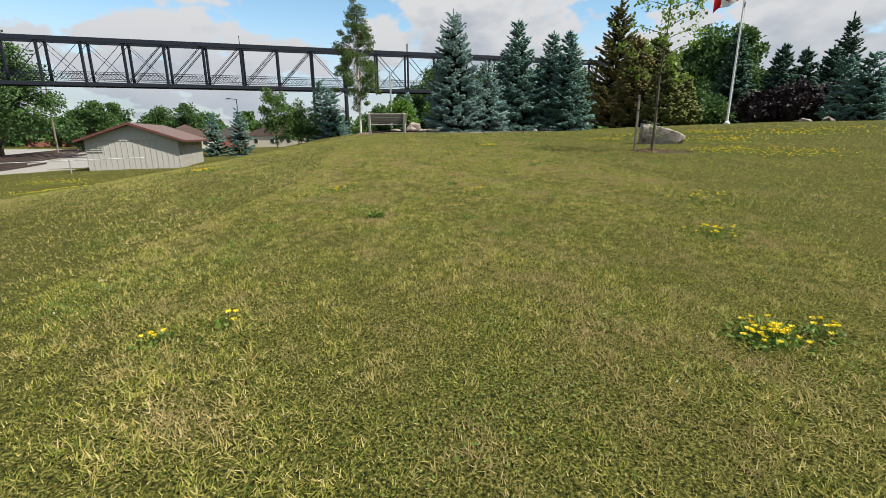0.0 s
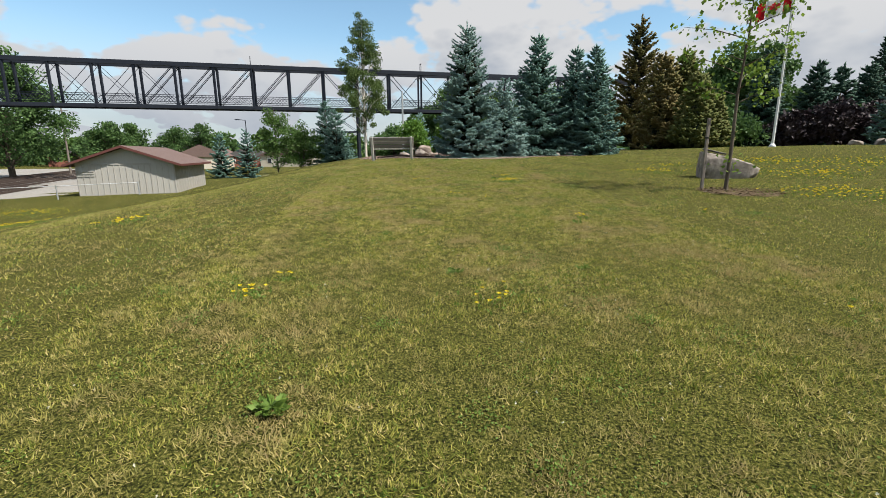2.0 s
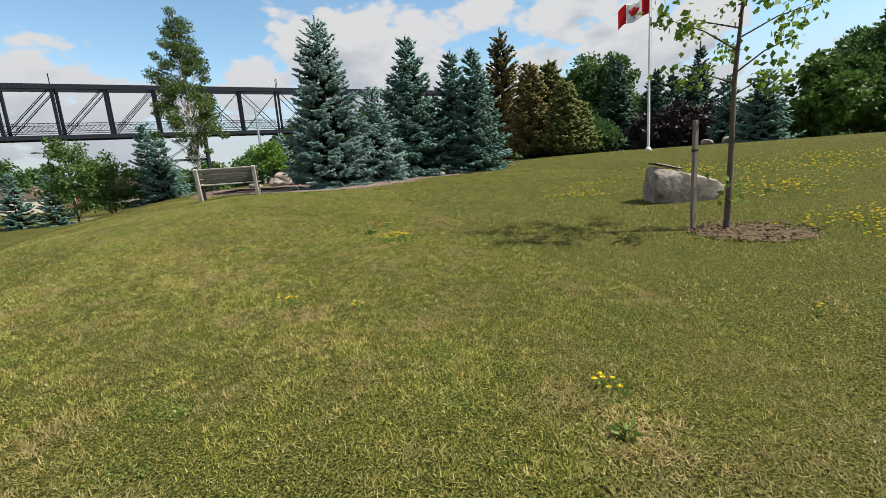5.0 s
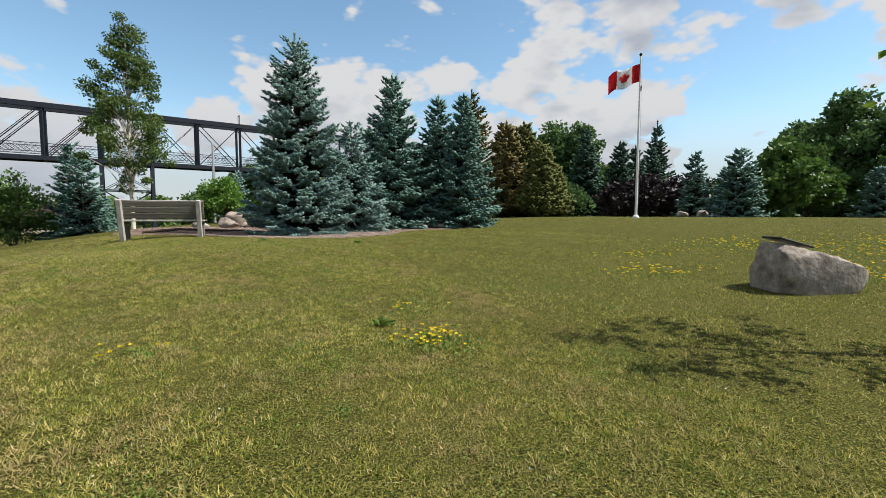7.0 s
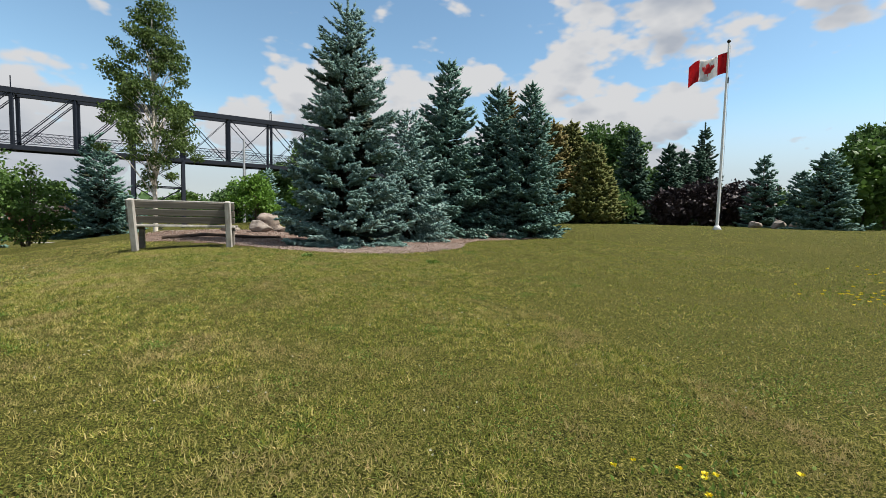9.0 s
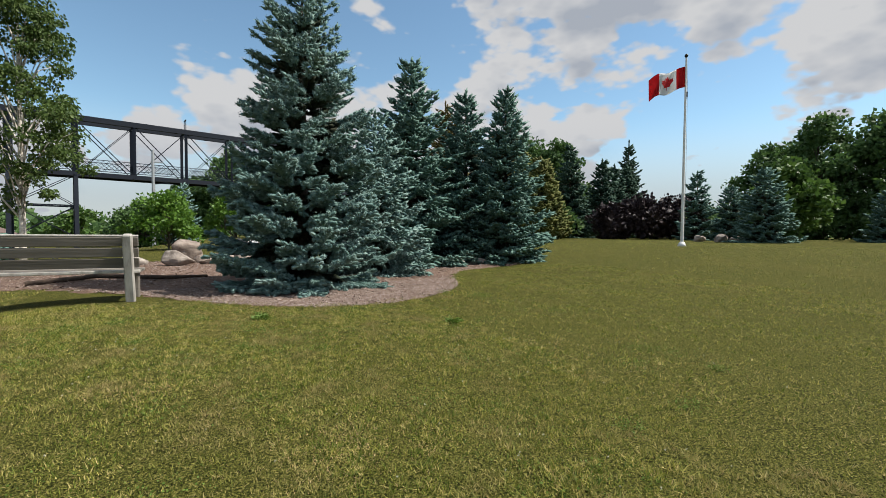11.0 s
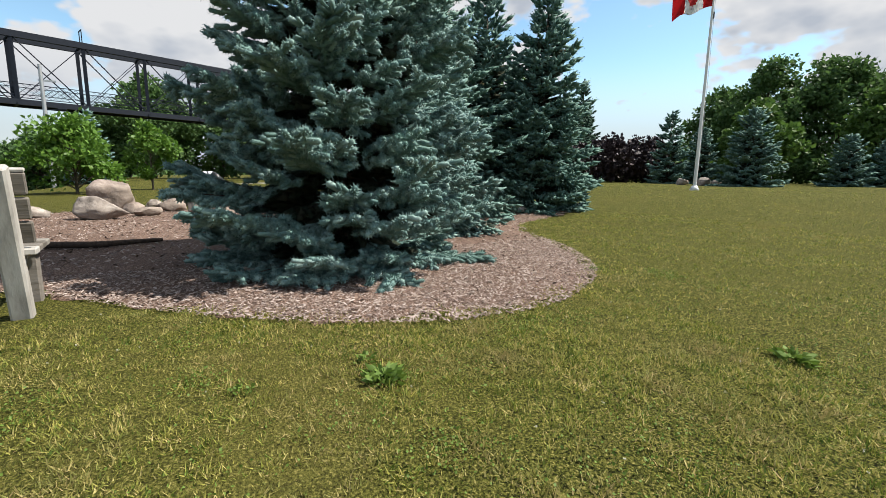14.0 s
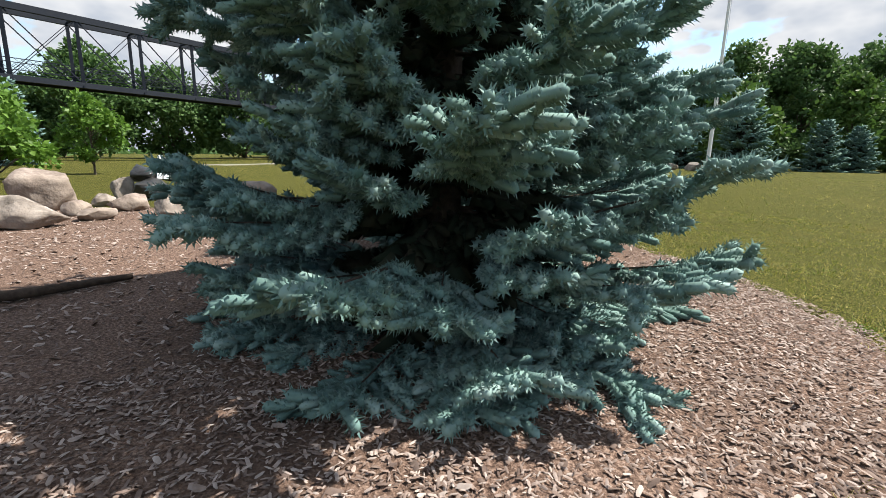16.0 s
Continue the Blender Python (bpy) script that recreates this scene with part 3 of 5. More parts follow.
def sapling():
    """A staked young tree: thin trunk, a few long boughs, loose bunches of lobed leaves."""
    rng = np.random.default_rng(31)
    root = thing("sapling", at(*SAPLING, -0.03), "young staked tree with a thin trunk and loose leaves", "tree")
    lines = [([(0, 0, -0.05), (0.02, 0.0, 0.9), (0.0, -0.02, 1.9), (0.06, -0.04, 2.9), (0.1, 0.0, 4.1)], [0.042, 0.035, 0.028, 0.018, 0.006])]
    place, way = [], []
    for k in range(17):
        z = 1.75 + 2.1 * k / 16
        az = 2.4 * k + rng.normal() * 0.3
        ln = (1.05 - 0.4 * abs(z - 2.5) / 1.6) * rng.uniform(0.7, 1.15)
        tip = np.array([np.cos(az) * ln, np.sin(az) * ln, z + 0.32 * ln])
        foot = np.array([0.03, -0.01, z])
        bend = foot * 0.5 + tip * 0.5 + (0, 0, 0.05)
        v, t = tubes([([foot, bend, tip], [0.012, 0.008, 0.003])], 6)
        tri_part("bough", v, t, M_BARK, root, "", True)
        for j in range(8):
            s = 1.08 - 0.7 * rng.random() ** 1.6
            p = foot + (tip - foot) * s + rng.normal(size=3) * 0.07
            for _ in range(7):
                place.append(p + rng.normal(size=3) * 0.075)
                way.append(rng.normal(size=3) * 0.6 + np.array([0, 0, -0.5]))
    for _ in range(26):
        place.append(np.array([0.02, 0.0, 0.0]) + np.array([rng.normal() * 0.16, rng.normal() * 0.16, rng.uniform(0.25, 0.8)]))
        way.append(rng.normal(size=3))
    v, t = tubes(lines, 8)
    tri_part("trunk", v, t, M_BARK, root, "thin grey-brown trunk", True)
    size = 0.09 * rng.uniform(0.6, 1.25, len(place))
    v, t = scattered(LEAF_V, LEAF_T, np.array(place), np.array(way), size, size * 0.95, rng)
    tri_part("crown", v, t, M_LEAF_SAPLING, root)


sapling()

stake = thing("tree_stake", at(5.92, 12.08, -0.03), "weathered square wooden stake beside the sapling", "stake")
part("post", boxed((0.055, 0.055, 1.48), (0, 0, 0.72), bevel=0.006), M_STAKE, stake)
part("tie", boxed((0.062, 0.062, 0.03), (0, 0, 1.08), bevel=0.004), M_PLAQUE, stake, "dark rubber tie")

broadleaf("shrub", -10.4, 32.9, 3.1, 1.5, "dense green shrub on the slope behind the bench", M_LEAF, 41, 0.13, 5200, 50, 0.05, 0.02, category="shrub", stems=4, lumpy=0.34)
broadleaf("young_tree", -12.4, 33.6, 4.9, 1.25, "slim young leafy tree on the slope", M_LEAF, 42, 0.13, 4200, 46, 0.05, 0.08, lumpy=0.34)
conifer("spruce", -8.2, 33.8, 3.5, 1.45, "low blue-green spruce behind the bench", M_NEEDLE_MID, 43, SPRIG_MID, 0.24, 0.085, 15, 10, 0.9, 0.08, group="spruces of the slope")
conifer("spruce", -9.7, 36.5, 4.6, 1.3, "low blue-green spruce behind the bench", M_NEEDLE_MID, 44, SPRIG_MID, 0.28, 0.1, 15, 9, 0.9, 0.08, group="spruces of the slope")
conifer("spruce", -26.0, 56.6, 5.6, 1.7, "small spruce beside the yard", M_NEEDLE_MID, 45, SPRIG_FAR, 0.36, 0.15, 13, 9, 0.9, 0.05, group="spruces of the yard")
conifer("spruce", -29.6, 57.0, 5.2, 1.7, "small spruce beside the yard", M_NEEDLE_MID, 46, SPRIG_FAR, 0.36, 0.15, 13, 9, 0.9, 0.05, group="spruces of the yard")
broadleaf("maple_bush", -3.7, 41.5, 3.0, 1.75, "bright green bushy young maple beyond the rocks", M_LEAF_BRIGHT, 47, 0.17, 4200, 46, 0.06, 0.10, category="tree", lumpy=0.30)
broadleaf("young_tree", -1.4, 46.0, 3.3, 1.2, "bright yellow-green young tree on the far lawn", M_LEAF_BRIGHT, 48, 0.17, 2600, 34, 0.05, 0.16, lumpy=0.30)
conifer("spruce", -5.6, 62.0, 5.2, 1.9, "silvery blue spruce on the far lawn", M_NEEDLE, 49, SPRIG_FAR, 0.36, 0.15, 13, 9, 0.9, 0.05)

# ---- the trees beyond the lawn ----
for x, y, tall, reach, seed in ((35.9, 60.2, 11.2, 3.3, 51), (42.8, 62.2, 10.2, 3.2, 52), (62.3, 76.8, 17.2, 4.4, 53), (48.5, 66.0, 10.5, 3.4, 54), (55.0, 70.0, 11.5, 3.6, 55)):
    conifer("dark_spruce", x, y, tall, reach, "tall dark spruce at the edge of the lawn", M_NEEDLE_DARK, seed, SPRIG_FAR, 0.55, 0.25, 29, 10, 0.95, droop=0.10, spread=0.9, loose=0.5, slim=0.92, group="dark spruces")
for x, y, tall, reach, seed in ((36.2, 43.4, 6.1, 1.9, 56), (38.6, 42.0, 4.6, 1.8, 57), (30.9, 34.5, 4.7, 2.1, 58), (45.2, 34.1, 4.0, 1.7, 59), (48.0, 32.5, 3.6, 1.7, 60), (40.0, 26.0, 4.4, 1.9, 61)):
    conifer("blue_spruce", x, y, tall, reach, "low broad blue spruce on the lawn's far side", M_NEEDLE_MID, seed, SPRIG_FAR, 0.36, 0.15, 15, 11, 0.95, 0.06, group="blue spruces of the lawn")
for x, y, tall, reach, seed, mat in ((26.8, 77.5, 20.0, 5.6, 62, M_CEDAR), (22.8, 52.0, 9.6, 2.7, 63, M_CEDAR_GREEN), (19.9, 50.0, 9.0, 2.6, 64, M_CEDAR), (21.4, 46.0, 6.4, 1.9, 65, M_CEDAR_GREEN), (24.2, 49.0, 5.0, 2.0, 66, M_CEDAR_GREEN)):
    conifer("cedar", x, y, tall, reach, "ragged cedar, partly browned", mat, seed, SPRIG_FAR, 0.50, 0.24, 34, 11, 1.0, -0.35, group="cedars", slim=0.75, loose=0.6, even=0.5)
for x, y, tall, reach, seed in ((40.5, 75.0, 16.0, 6.0, 71), (41.5, 70.0, 14.5, 5.5, 72), (66.9, 50.0, 16.5, 6.5, 73), (70.0, 43.0, 16.0, 7.0, 74), (72.0, 36.0, 15.5, 7.0, 75), (70.0, 56.0, 14.5, 6.0, 76), (70.0, 28.0, 14.5, 7.0, 77), (66.0, 20.0, 14.0, 6.5, 78)):
    broadleaf("broadleaf_tree", x, y, tall, reach, "big dark green broadleaf tree at the lawn's edge", M_LEAF_DARK, seed, 0.50, 13000, 120, 0.3, 0.0, group="big broadleaf trees", lumpy=0.24)
for x, y, tall, reach, seed in ((40.6, 38.4, 7.3, 2.6, 81), (52.0, 34.0, 8.6, 3.0, 82), (57.0, 31.0, 10.0, 3.2, 83), (55.0, 46.0, 8.5, 3.0, 84), (60.0, 24.0, 9.5, 3.2, 85)):
    broadleaf("green_tree", x, y, tall, reach, "bright green young broadleaf tree", M_LEAF, seed, 0.42, 5600, 70, 0.12, 0.02, group="young green trees", lumpy=0.28)
for x, y, tall, reach, seed in ((62.0, 58.0, 5.0, 5.0, 141), (64.0, 48.0, 5.0, 5.0, 142), (65.0, 39.0, 4.6, 5.0, 143), (66.0, 31.0, 4.6, 5.0, 144), (63.0, 22.0, 4.4, 4.6, 145), (30.5, 60.0, 4.6, 4.4, 146), (46.0, 58.0, 4.6, 4.6, 147), (54.0, 58.0, 4.8, 4.6, 148)):
    broadleaf("thicket_bush", x, y, tall, reach, "dense dark bush under the big trees at the lawn's edge", M_LEAF_DARK, seed, 0.42, 5000, 60, 0.08, 0.0, group="thicket bushes", category="shrub", stems=4, lumpy=0.3)
for x, y, tall, reach, seed in ((36.4, 49.6, 4.4, 2.7, 86), (40.4, 48.6, 4.8, 2.9, 87), (33.2, 50.4, 3.6, 2.2, 88)):
    broadleaf("purple_bush", x, y, tall, reach, "dense bush with dark purple leaves", M_LEAF_PURPLE, seed, 0.36, 4600, 60, 0.08, 0.0, group="purple bushes", category="shrub", stems=4, lumpy=0.3)
broadleaf("broadleaf_tree", -67.5, 66.5, 19.0, 8.5, "big broadleaf tree behind the footbridge", M_LEAF_DARK, 91, 0.38, 34000, 170, 0.45, 0.10, lumpy=0.22)
broadleaf("broadleaf_tree", -76.0, 60.0, 15.5, 9.0, "big broadleaf tree behind the footbridge", M_LEAF_DARK, 92, 0.40, 22000, 130, 0.4, 0.12, lumpy=0.22)
for x, y, tall, reach, seed in ((-2.2, 97.0, 14.5, 6.5, 93), (6.5, 99.0, 13.5, 6.5, 94), (-9.0, 104.0, 11.5, 6.0, 95), (16.0, 96.0, 13.0, 6.5, 96), (26.0, 98.0, 13.5, 6.5, 97), (-17.0, 110.0, 8.5, 5.5, 98)):
    broadleaf("broadleaf_tree", x, y, tall, reach, "dark broadleaf tree behind the footbridge", M_LEAF_DARK, seed, 0.55, 10000, 110, 0.3, 0.0, group="trees behind the bridge", lumpy=0.25)
for x, y, tall, reach, seed in ((-74.5, 94.0, 10.4, 4.4, 111), (-88.0, 119.0, 11.8, 5.0, 112), (-80.0, 124.0, 11.2, 5.2, 113), (-70.5, 121.0, 11.4, 4.6, 114), (-96.0, 116.0, 11.0, 5.0, 115)):
    broadleaf("yard_tree", x, y, tall, reach, "rounded dark green tree beyond the rail yard", M_LEAF_DARK, seed, 0.48, 6500, 70, 0.22, 0.04, group="trees of the yard", lumpy=0.27)
rng = np.random.default_rng(7)
for k in range(16):
    x, y = -150 + 9.6 * k + rng.normal() * 3, 148 + rng.normal() * 12
    broadleaf("distant_tree", x, y, rng.uniform(7.5, 12.5), rng.uniform(4, 6.5), "distant rounded tree beyond the rail yard", M_LEAF_DARK if k % 3 else M_LEAF, 120 + k, 0.9, 1300, 34, 0.25, 0.05, group="distant trees", lumpy=0.34)
far_rng = np.random.default_rng(9)
around, away = far_rng.uniform(0, 6.2832, 15000), far_rng.uniform(210, 270, 15000)
woods_p = np.stack([np.cos(around) * away, np.sin(around) * away, far_rng.uniform(0, 1, 15000)], 1)
woods_p[:, 2] = -1.8 + woods_p[:, 2] * (6.5 + 2.5 * np.sin(around * 11) + 1.5 * np.sin(around * 37))
wv, wt = scattered(LEAF_V, LEAF_T, woods_p, far_rng.normal(size=(15000, 3)), np.full(15000, 4.0), np.full(15000, 3.6), far_rng)
tagged(tri_part("far_woods", wv, wt, M_LEAF_DARK), "far line of woods on the horizon", "woods", kind="stuff")


# ---- footbridge ----
def footbridge():
    """A long steel truss footbridge: two trusses with posts and crossed braces, lattice rails, deck and trestle towers."""
    foot = Vector((-20.0, 68.7, 0))
    along = Vector((48, 15.2, 0)).normalized()
    over = Vector((-along.y, along.x, 0))
    root = thing("footbridge", (0, 0, 0), "long dark steel truss footbridge with lattice railings", "bridge")
    low, high, wide, step, first, last = 7.75, 13.15, 2.3, 4.75, -13, 11

    def spot(k, side, z):
        p = foot + along * (k * step) + over * (side * wide)
        return Vector((p.x, p.y, z))

    for side in (0, 1):
        part("top_chord", beamed(spot(first, side, high), spot(last, side, high), 0.34, 0.52 if side == 0 else 0.4), M_STEEL, root)
        part("bottom_chord", beamed(spot(first, side, low), spot(last, side, low), 0.30, 0.46), M_STEEL, root)
        for rail in (0.28, 1.15):
            part("handrail", beamed(spot(first, side, low + 0.35 + rail), spot(last, side, low + 0.35 + rail), 0.05, 0.06), M_STEEL, root)
        for k in range(first, last + 1):
            part("post", beamed(spot(k, side, low), spot(k, side, high), 0.46 if k in (0, 1) else 0.27, 0.24), M_STEEL, root)
            if k == last:
                continue
            bm = bmesh.new()
            if -5 <= k < 0:
                beam(bm, spot(k, side, low + 0.1), spot(k + 1, side, high - 0.1), 0.10, 0.08)
                beam(bm, spot(k, side, low + 0.35), spot(k + 1, side, high + 0.1), 0.06, 0.06)
            elif k >= 0:
                beam(bm, spot(k, side, high - 0.1), spot(k + 1, side, low + 0.1), 0.09, 0.08)
            if k < -4 or k >= 1:
                beam(bm, spot(k, side, low + 0.1), spot(k + 1, side, high - 0.1), 0.07, 0.05)
                beam(bm, spot(k, side, high - 0.1), spot(k + 1, side, low + 0.1), 0.07, 0.05)
            part("brace", bm, M_STEEL, root)
            lattice = bmesh.new()
            for j in range(-2, 12):
                for slope in (1, -1):
                    a, b = j / 11, j / 11 + slope * 0.2
                    if min(a, b) < 0 or max(a, b) > 1:
                        continue
                    beam(lattice, spot(k + a, side, low + 0.63), spot(k + b, side, low + 1.5), 0.035, 0.025)
            part("lattice_railing", lattice, M_STEEL, root)
    deck = bmesh.new()
    mid = (spot(first, 0, low) + spot(last, 1, low)) / 2
    box(deck, ((last - first) * step, wide - 0.15, 0.10), mid, Matrix.Rotation(math.atan2(along.y, along.x), 3, "Z"))
    part("deck", deck, M_TIE, root, "dark plank deck")
    for k in range(first, last + 1):
        part("cross_beam", beamed(spot(k, 0, high), spot(k, 1, high), 0.12, 0.14), M_STEEL, root)
        part("floor_beam", beamed(spot(k, -0.1, low - 0.12), spot(k, 1.1, low - 0.12), 0.16, 0.22), M_STEEL, root)
    for k in (-2, 3):
        part("mast", beamed(spot(k, 0, high), spot(k, 0, high + 1.35), 0.07, 0.07), M_STEEL, root)
        if k > 0:
            part("mast", beamed(spot(k, 0.35, high), spot(k, 0.35, high + 1.35), 0.07, 0.07), M_STEEL, root)
            part("mast_arm", beamed(spot(k, -0.05, high + 1.35), spot(k, 0.4, high + 1.35), 0.07, 0.07), M_STEEL, root)
    for k in (0, -12, 9):
        ground_z = float(height(spot(k, 0, 0).x, spot(k, 0, 0).y)) - 0.3
        for side in (0, 1):
            flare = (side - 0.5) * 1.0
            for d in (0, 1):
                part("tower_leg", beamed(spot(k + d, side + flare, ground_z), spot(k + d, side, low), 0.34, 0.34), M_STEEL, root)
            for j in range(3):
                za, zb = ground_z + (low - ground_z) * j / 3, ground_z + (low - ground_z) * (j + 1) / 3
                sa, sb = side + flare * (1 - j / 3), side + flare * (1 - (j + 1) / 3)
                part("tower_brace", beamed(spot(k, sa, za), spot(k + 1, sb, zb), 0.08, 0.06), M_STEEL, root)
                part("tower_brace", beamed(spot(k + 1, sa, za), spot(k, sb, zb), 0.08, 0.06), M_STEEL, root)
                part("tower_strut", beamed(spot(k, sb, zb), spot(k + 1, sb, zb), 0.12, 0.12), M_STEEL, root)
        for d in (0, 1):
            part("tower_brace", beamed(spot(k + d, -0.5, ground_z), spot(k + d, 1.1, low - 2), 0.09, 0.07), M_STEEL, root)
            part("tower_brace", beamed(spot(k + d, 1.5, ground_z), spot(k + d, -0.1, low - 2), 0.09, 0.07), M_STEEL, root)


footbridge()


# ---- rail yard and shed ----
patch("gravel_yard", [(-120, 20), (-60, 17), (-30, 25), (-28.0, 34), (-32, 46), (-45, 70), (-60, 96), (-85, 122), (-140, 110)], M_YARD, 0.03, "pale gravel of an old rail yard", "gravel yard", 4.0, 0.3)


def track(a, b):
    a, b = Vector((*a, 0)), Vector((*b, 0))
    way = (b - a).normalized()
    over = Vector((-way.y, way.x, 0))
    root = thing("rail_track", (0, 0, 0), "rusty rails on dark timber ties", "rail track", "tracks of the yard")
    g = lambda p, up: Vector((p.x, p.y, float(height(p.x, p.y)) + up))
    for side in (-0.75, 0.75):
        part("rail", beamed(g(a + over * side, 0.13), g(b + over * side, 0.13), 0.12, 0.17), M_RAIL, root)
    length = (b - a).length
    n = int(length / 0.9)
    for k in range(n):
        p = g(a + way * (length * (k + 0.5) / n), -0.046)
        part("tie", boxed((0.24, 2.5, 0.16), p, Matrix.Rotation(math.atan2(way.y, way.x), 3, "Z")), M_TIE, root)


for x0, y0, back, ahead in ((-34.5, 33.0, 16, 13), (-40.0, 38.0, 22, 46), (-46.0, 43.0, 26, 62), (-54.0, 50.0, 30, 66), (-59.0, 54.0, 30, 66)):
    track((x0 + 0.52 * back, y0 - 0.855 * back), (x0 - 0.52 * ahead, y0 + 0.855 * ahead))


def shed():
    """A gabled shed with vertical battens, overhanging shingle roof and dark red fascia."""
    root = thing("shed", (-25.3, 31.3, float(height(-24, 33)) - 0.15), "grey-tan gabled shed with battens and a brown shingle roof", "shed")
    root.rotation_euler.z = 0.35
    w, ln, eave, ridge, over = 5.9, 9.5, 2.3, 3.36, 0.55
    for y0 in (0.0, ln):
        bm = bmesh.new()
        outline = [(0, 0), (w, 0), (w, eave), (w / 2, ridge - 0.06), (0, eave)]
        front = [bm.verts.new((x, y0 - 0.06, z)) for x, z in outline]
        rear = [bm.verts.new((x, y0 + 0.06, z)) for x, z in outline]
        bm.faces.new(front)
        bm.faces.new(rear[::-1])
        for i in range(5):
            bm.faces.new((front[i], rear[i], rear[(i + 1) % 5], front[(i + 1) % 5]))
        bmesh.ops.recalc_face_normals(bm, faces=bm.faces)
        part("gable_wall", bm, M_SIDING, root)
    for x0 in (0.06, w - 0.06):
        part("side_wall", boxed((0.12, ln - 0.14, eave), (x0, ln / 2, eave / 2)), M_SIDING, root)
    for k in range(17):
        x = 0.05 + (w - 0.1) * k / 16
        top = 2.2
        part("batten", boxed((0.05, 0.03, top), (x, -0.075, top / 2), bevel=0.004), M_SIDING, root)
    part("ledger_board", boxed((w * 0.6, 0.035, 0.10), (w * 0.46, -0.08, 2.22), bevel=0.004), M_SIDING, root)
    for k in range(3):
        part("siding_board", boxed((0.95, 0.03, 0.07), (0.55, -0.10, 1.45 + 0.16 * k), bevel=0.004), M_SIDING, root)
    for k in range(12):
        part("batten", boxed((0.03, 0.05, eave), (w + 0.012, 0.4 + k * (ln - 0.8) / 11, eave / 2), bevel=0.004), M_SIDING, root)
    slope = math.atan2(ridge - eave, w / 2)
    run = math.hypot(ridge - eave, w / 2) + over
    for side in (-1, 1):
        turn = Matrix.Rotation(side * slope, 3, "Y")
        c = Vector((w / 2 + side * math.cos(slope) * run / 2, ln / 2, ridge + 0.05 - math.sin(slope) * run / 2))
        part("roof_slope", boxed((run, ln + 2 * over, 0.07), c, turn), M_ROOF, root)
        for k in range(13):
            d = run * (k + 0.5) / 13
            q = Vector((w / 2 + side * math.cos(slope) * d, ln / 2, ridge + 0.055 - math.sin(slope) * d))
            up = turn @ Vector((0, 0, 0.042))
            part("shingle_course", boxed((run / 13 * 0.98, ln + 2 * over + 0.01, 0.022), q + up, turn @ Matrix.Rotation(side * 0.05, 3, "Y")), M_ROOF, root)
        for y0 in (-over - 0.02, ln + over + 0.02):
            part("rake_board", boxed((run, 0.035, 0.15), (c.x, y0, c.z - 0.02), turn), M_TRIM, root)
        e = Vector((w / 2 + side * math.cos(slope) * (run + 0.02), ln / 2, ridge + 0.03 - math.sin(slope) * (run + 0.02)))
        part("eave_board", boxed((0.035, ln + 2 * over, 0.15), e), M_TRIM, root)


shed()

fence = thing("pipe_fence", (0, 0, 0), "low galvanised pipe fence in front of the shed", "fence")
FENCE = [(-21.3, 31.6), (-24.6, 28.9), (-28.5, 25.7), (-33, 22)]
for (x0, y0), (x1, y1) in zip(FENCE, FENCE[1:]):
    v, t = tubes([([at(x0, y0, 0.85), at((x0 + x1) / 2, (y0 + y1) / 2, 0.85), at(x1, y1, 0.85)], [0.022] * 3)], 8)
    tri_part("rail", v, t, M_GALV, fence, "", True)
for x0, y0 in FENCE:
    v, t = tubes([([at(x0, y0, -0.2), at(x0, y0, 0.4), at(x0, y0, 0.92)], [0.04] * 3)], 8)
    tri_part("post", v, t, M_GALV, fence, "", True)


def house(x, y, w, d, h, turn, wall, label):
    root = thing("house", at(x, y, -0.1), label, "house", "distant houses")
    root.rotation_euler.z = turn
    part("wall", boxed((w, d, h), (0, 0, h / 2)), wall, root)
    bm = bmesh.new()
    outline = [(-w / 2 - 0.5, h), (w / 2 + 0.5, h), (0, h + w * 0.24)]
    a = [bm.verts.new((px, -d / 2 - 0.4, pz)) for px, pz in outline]
    b = [bm.verts.new((px, d / 2 + 0.4, pz)) for px, pz in outline]
    bm.faces.new(a), bm.faces.new(b[::-1])
    for i in range(3):
        bm.faces.new((a[i], b[i], b[(i + 1) % 3], a[(i + 1) % 3]))
    bmesh.ops.recalc_face_normals(bm, faces=bm.faces)
    part("roof", bm, M_GREYROOF if wall is not M_STUCCO else M_ROOF, root)
    for k in range(3):
        win = part("window", boxed((1.2, 0.08, 1.3), (-w * 0.32 + k * w * 0.32, -d / 2 - 0.02, h * 0.55), bevel=0.02), M_WHITE, root, "white window frame")
        part("pane", boxed((1.0, 0.03, 1.1), (-w * 0.32 + k * w * 0.32, -d / 2 - 0.065, h * 0.55)), M_GLASS, win)


for x, y, w, d, h, turn, wall in ((-130, 146, 13, 9, 4.2, 0.75, M_BRICK), (-66, 112, 12, 8, 3.0, 0.6, M_STUCCO), (-73, 126, 15, 9, 3.2, -0.1, M_STUCCO), (-63, 132, 12, 8, 3.0, 0.3, M_BRICK), (-50, 130, 14, 9, 3.2, 0.05, M_STUCCO)):
    house(x, y, w, d, h, turn, wall, "low distant house with a pitched roof")


def lamp_post(x, y, tall, arm):
    root = thing("street_lamp", at(x, y, -0.1), "slim street lamp with a short arm", "street lamp", "lamps")
    v, t = tubes([([(0, 0, 0), (0, 0, tall * 0.5), (0, 0, tall)], [0.09, 0.075, 0.05])], 8)
    tri_part("pole", v, t, M_STEEL, root, "", True)
    part("arm", beamed((0, 0, tall - 0.03), (arm, 0, tall + 0.1), 0.06, 0.06), M_STEEL, root)
    part("lamp_head", boxed((0.55, 0.24, 0.12), (arm * 1.2, 0, tall + 0.08), bevel=0.03), M_STEEL, root)


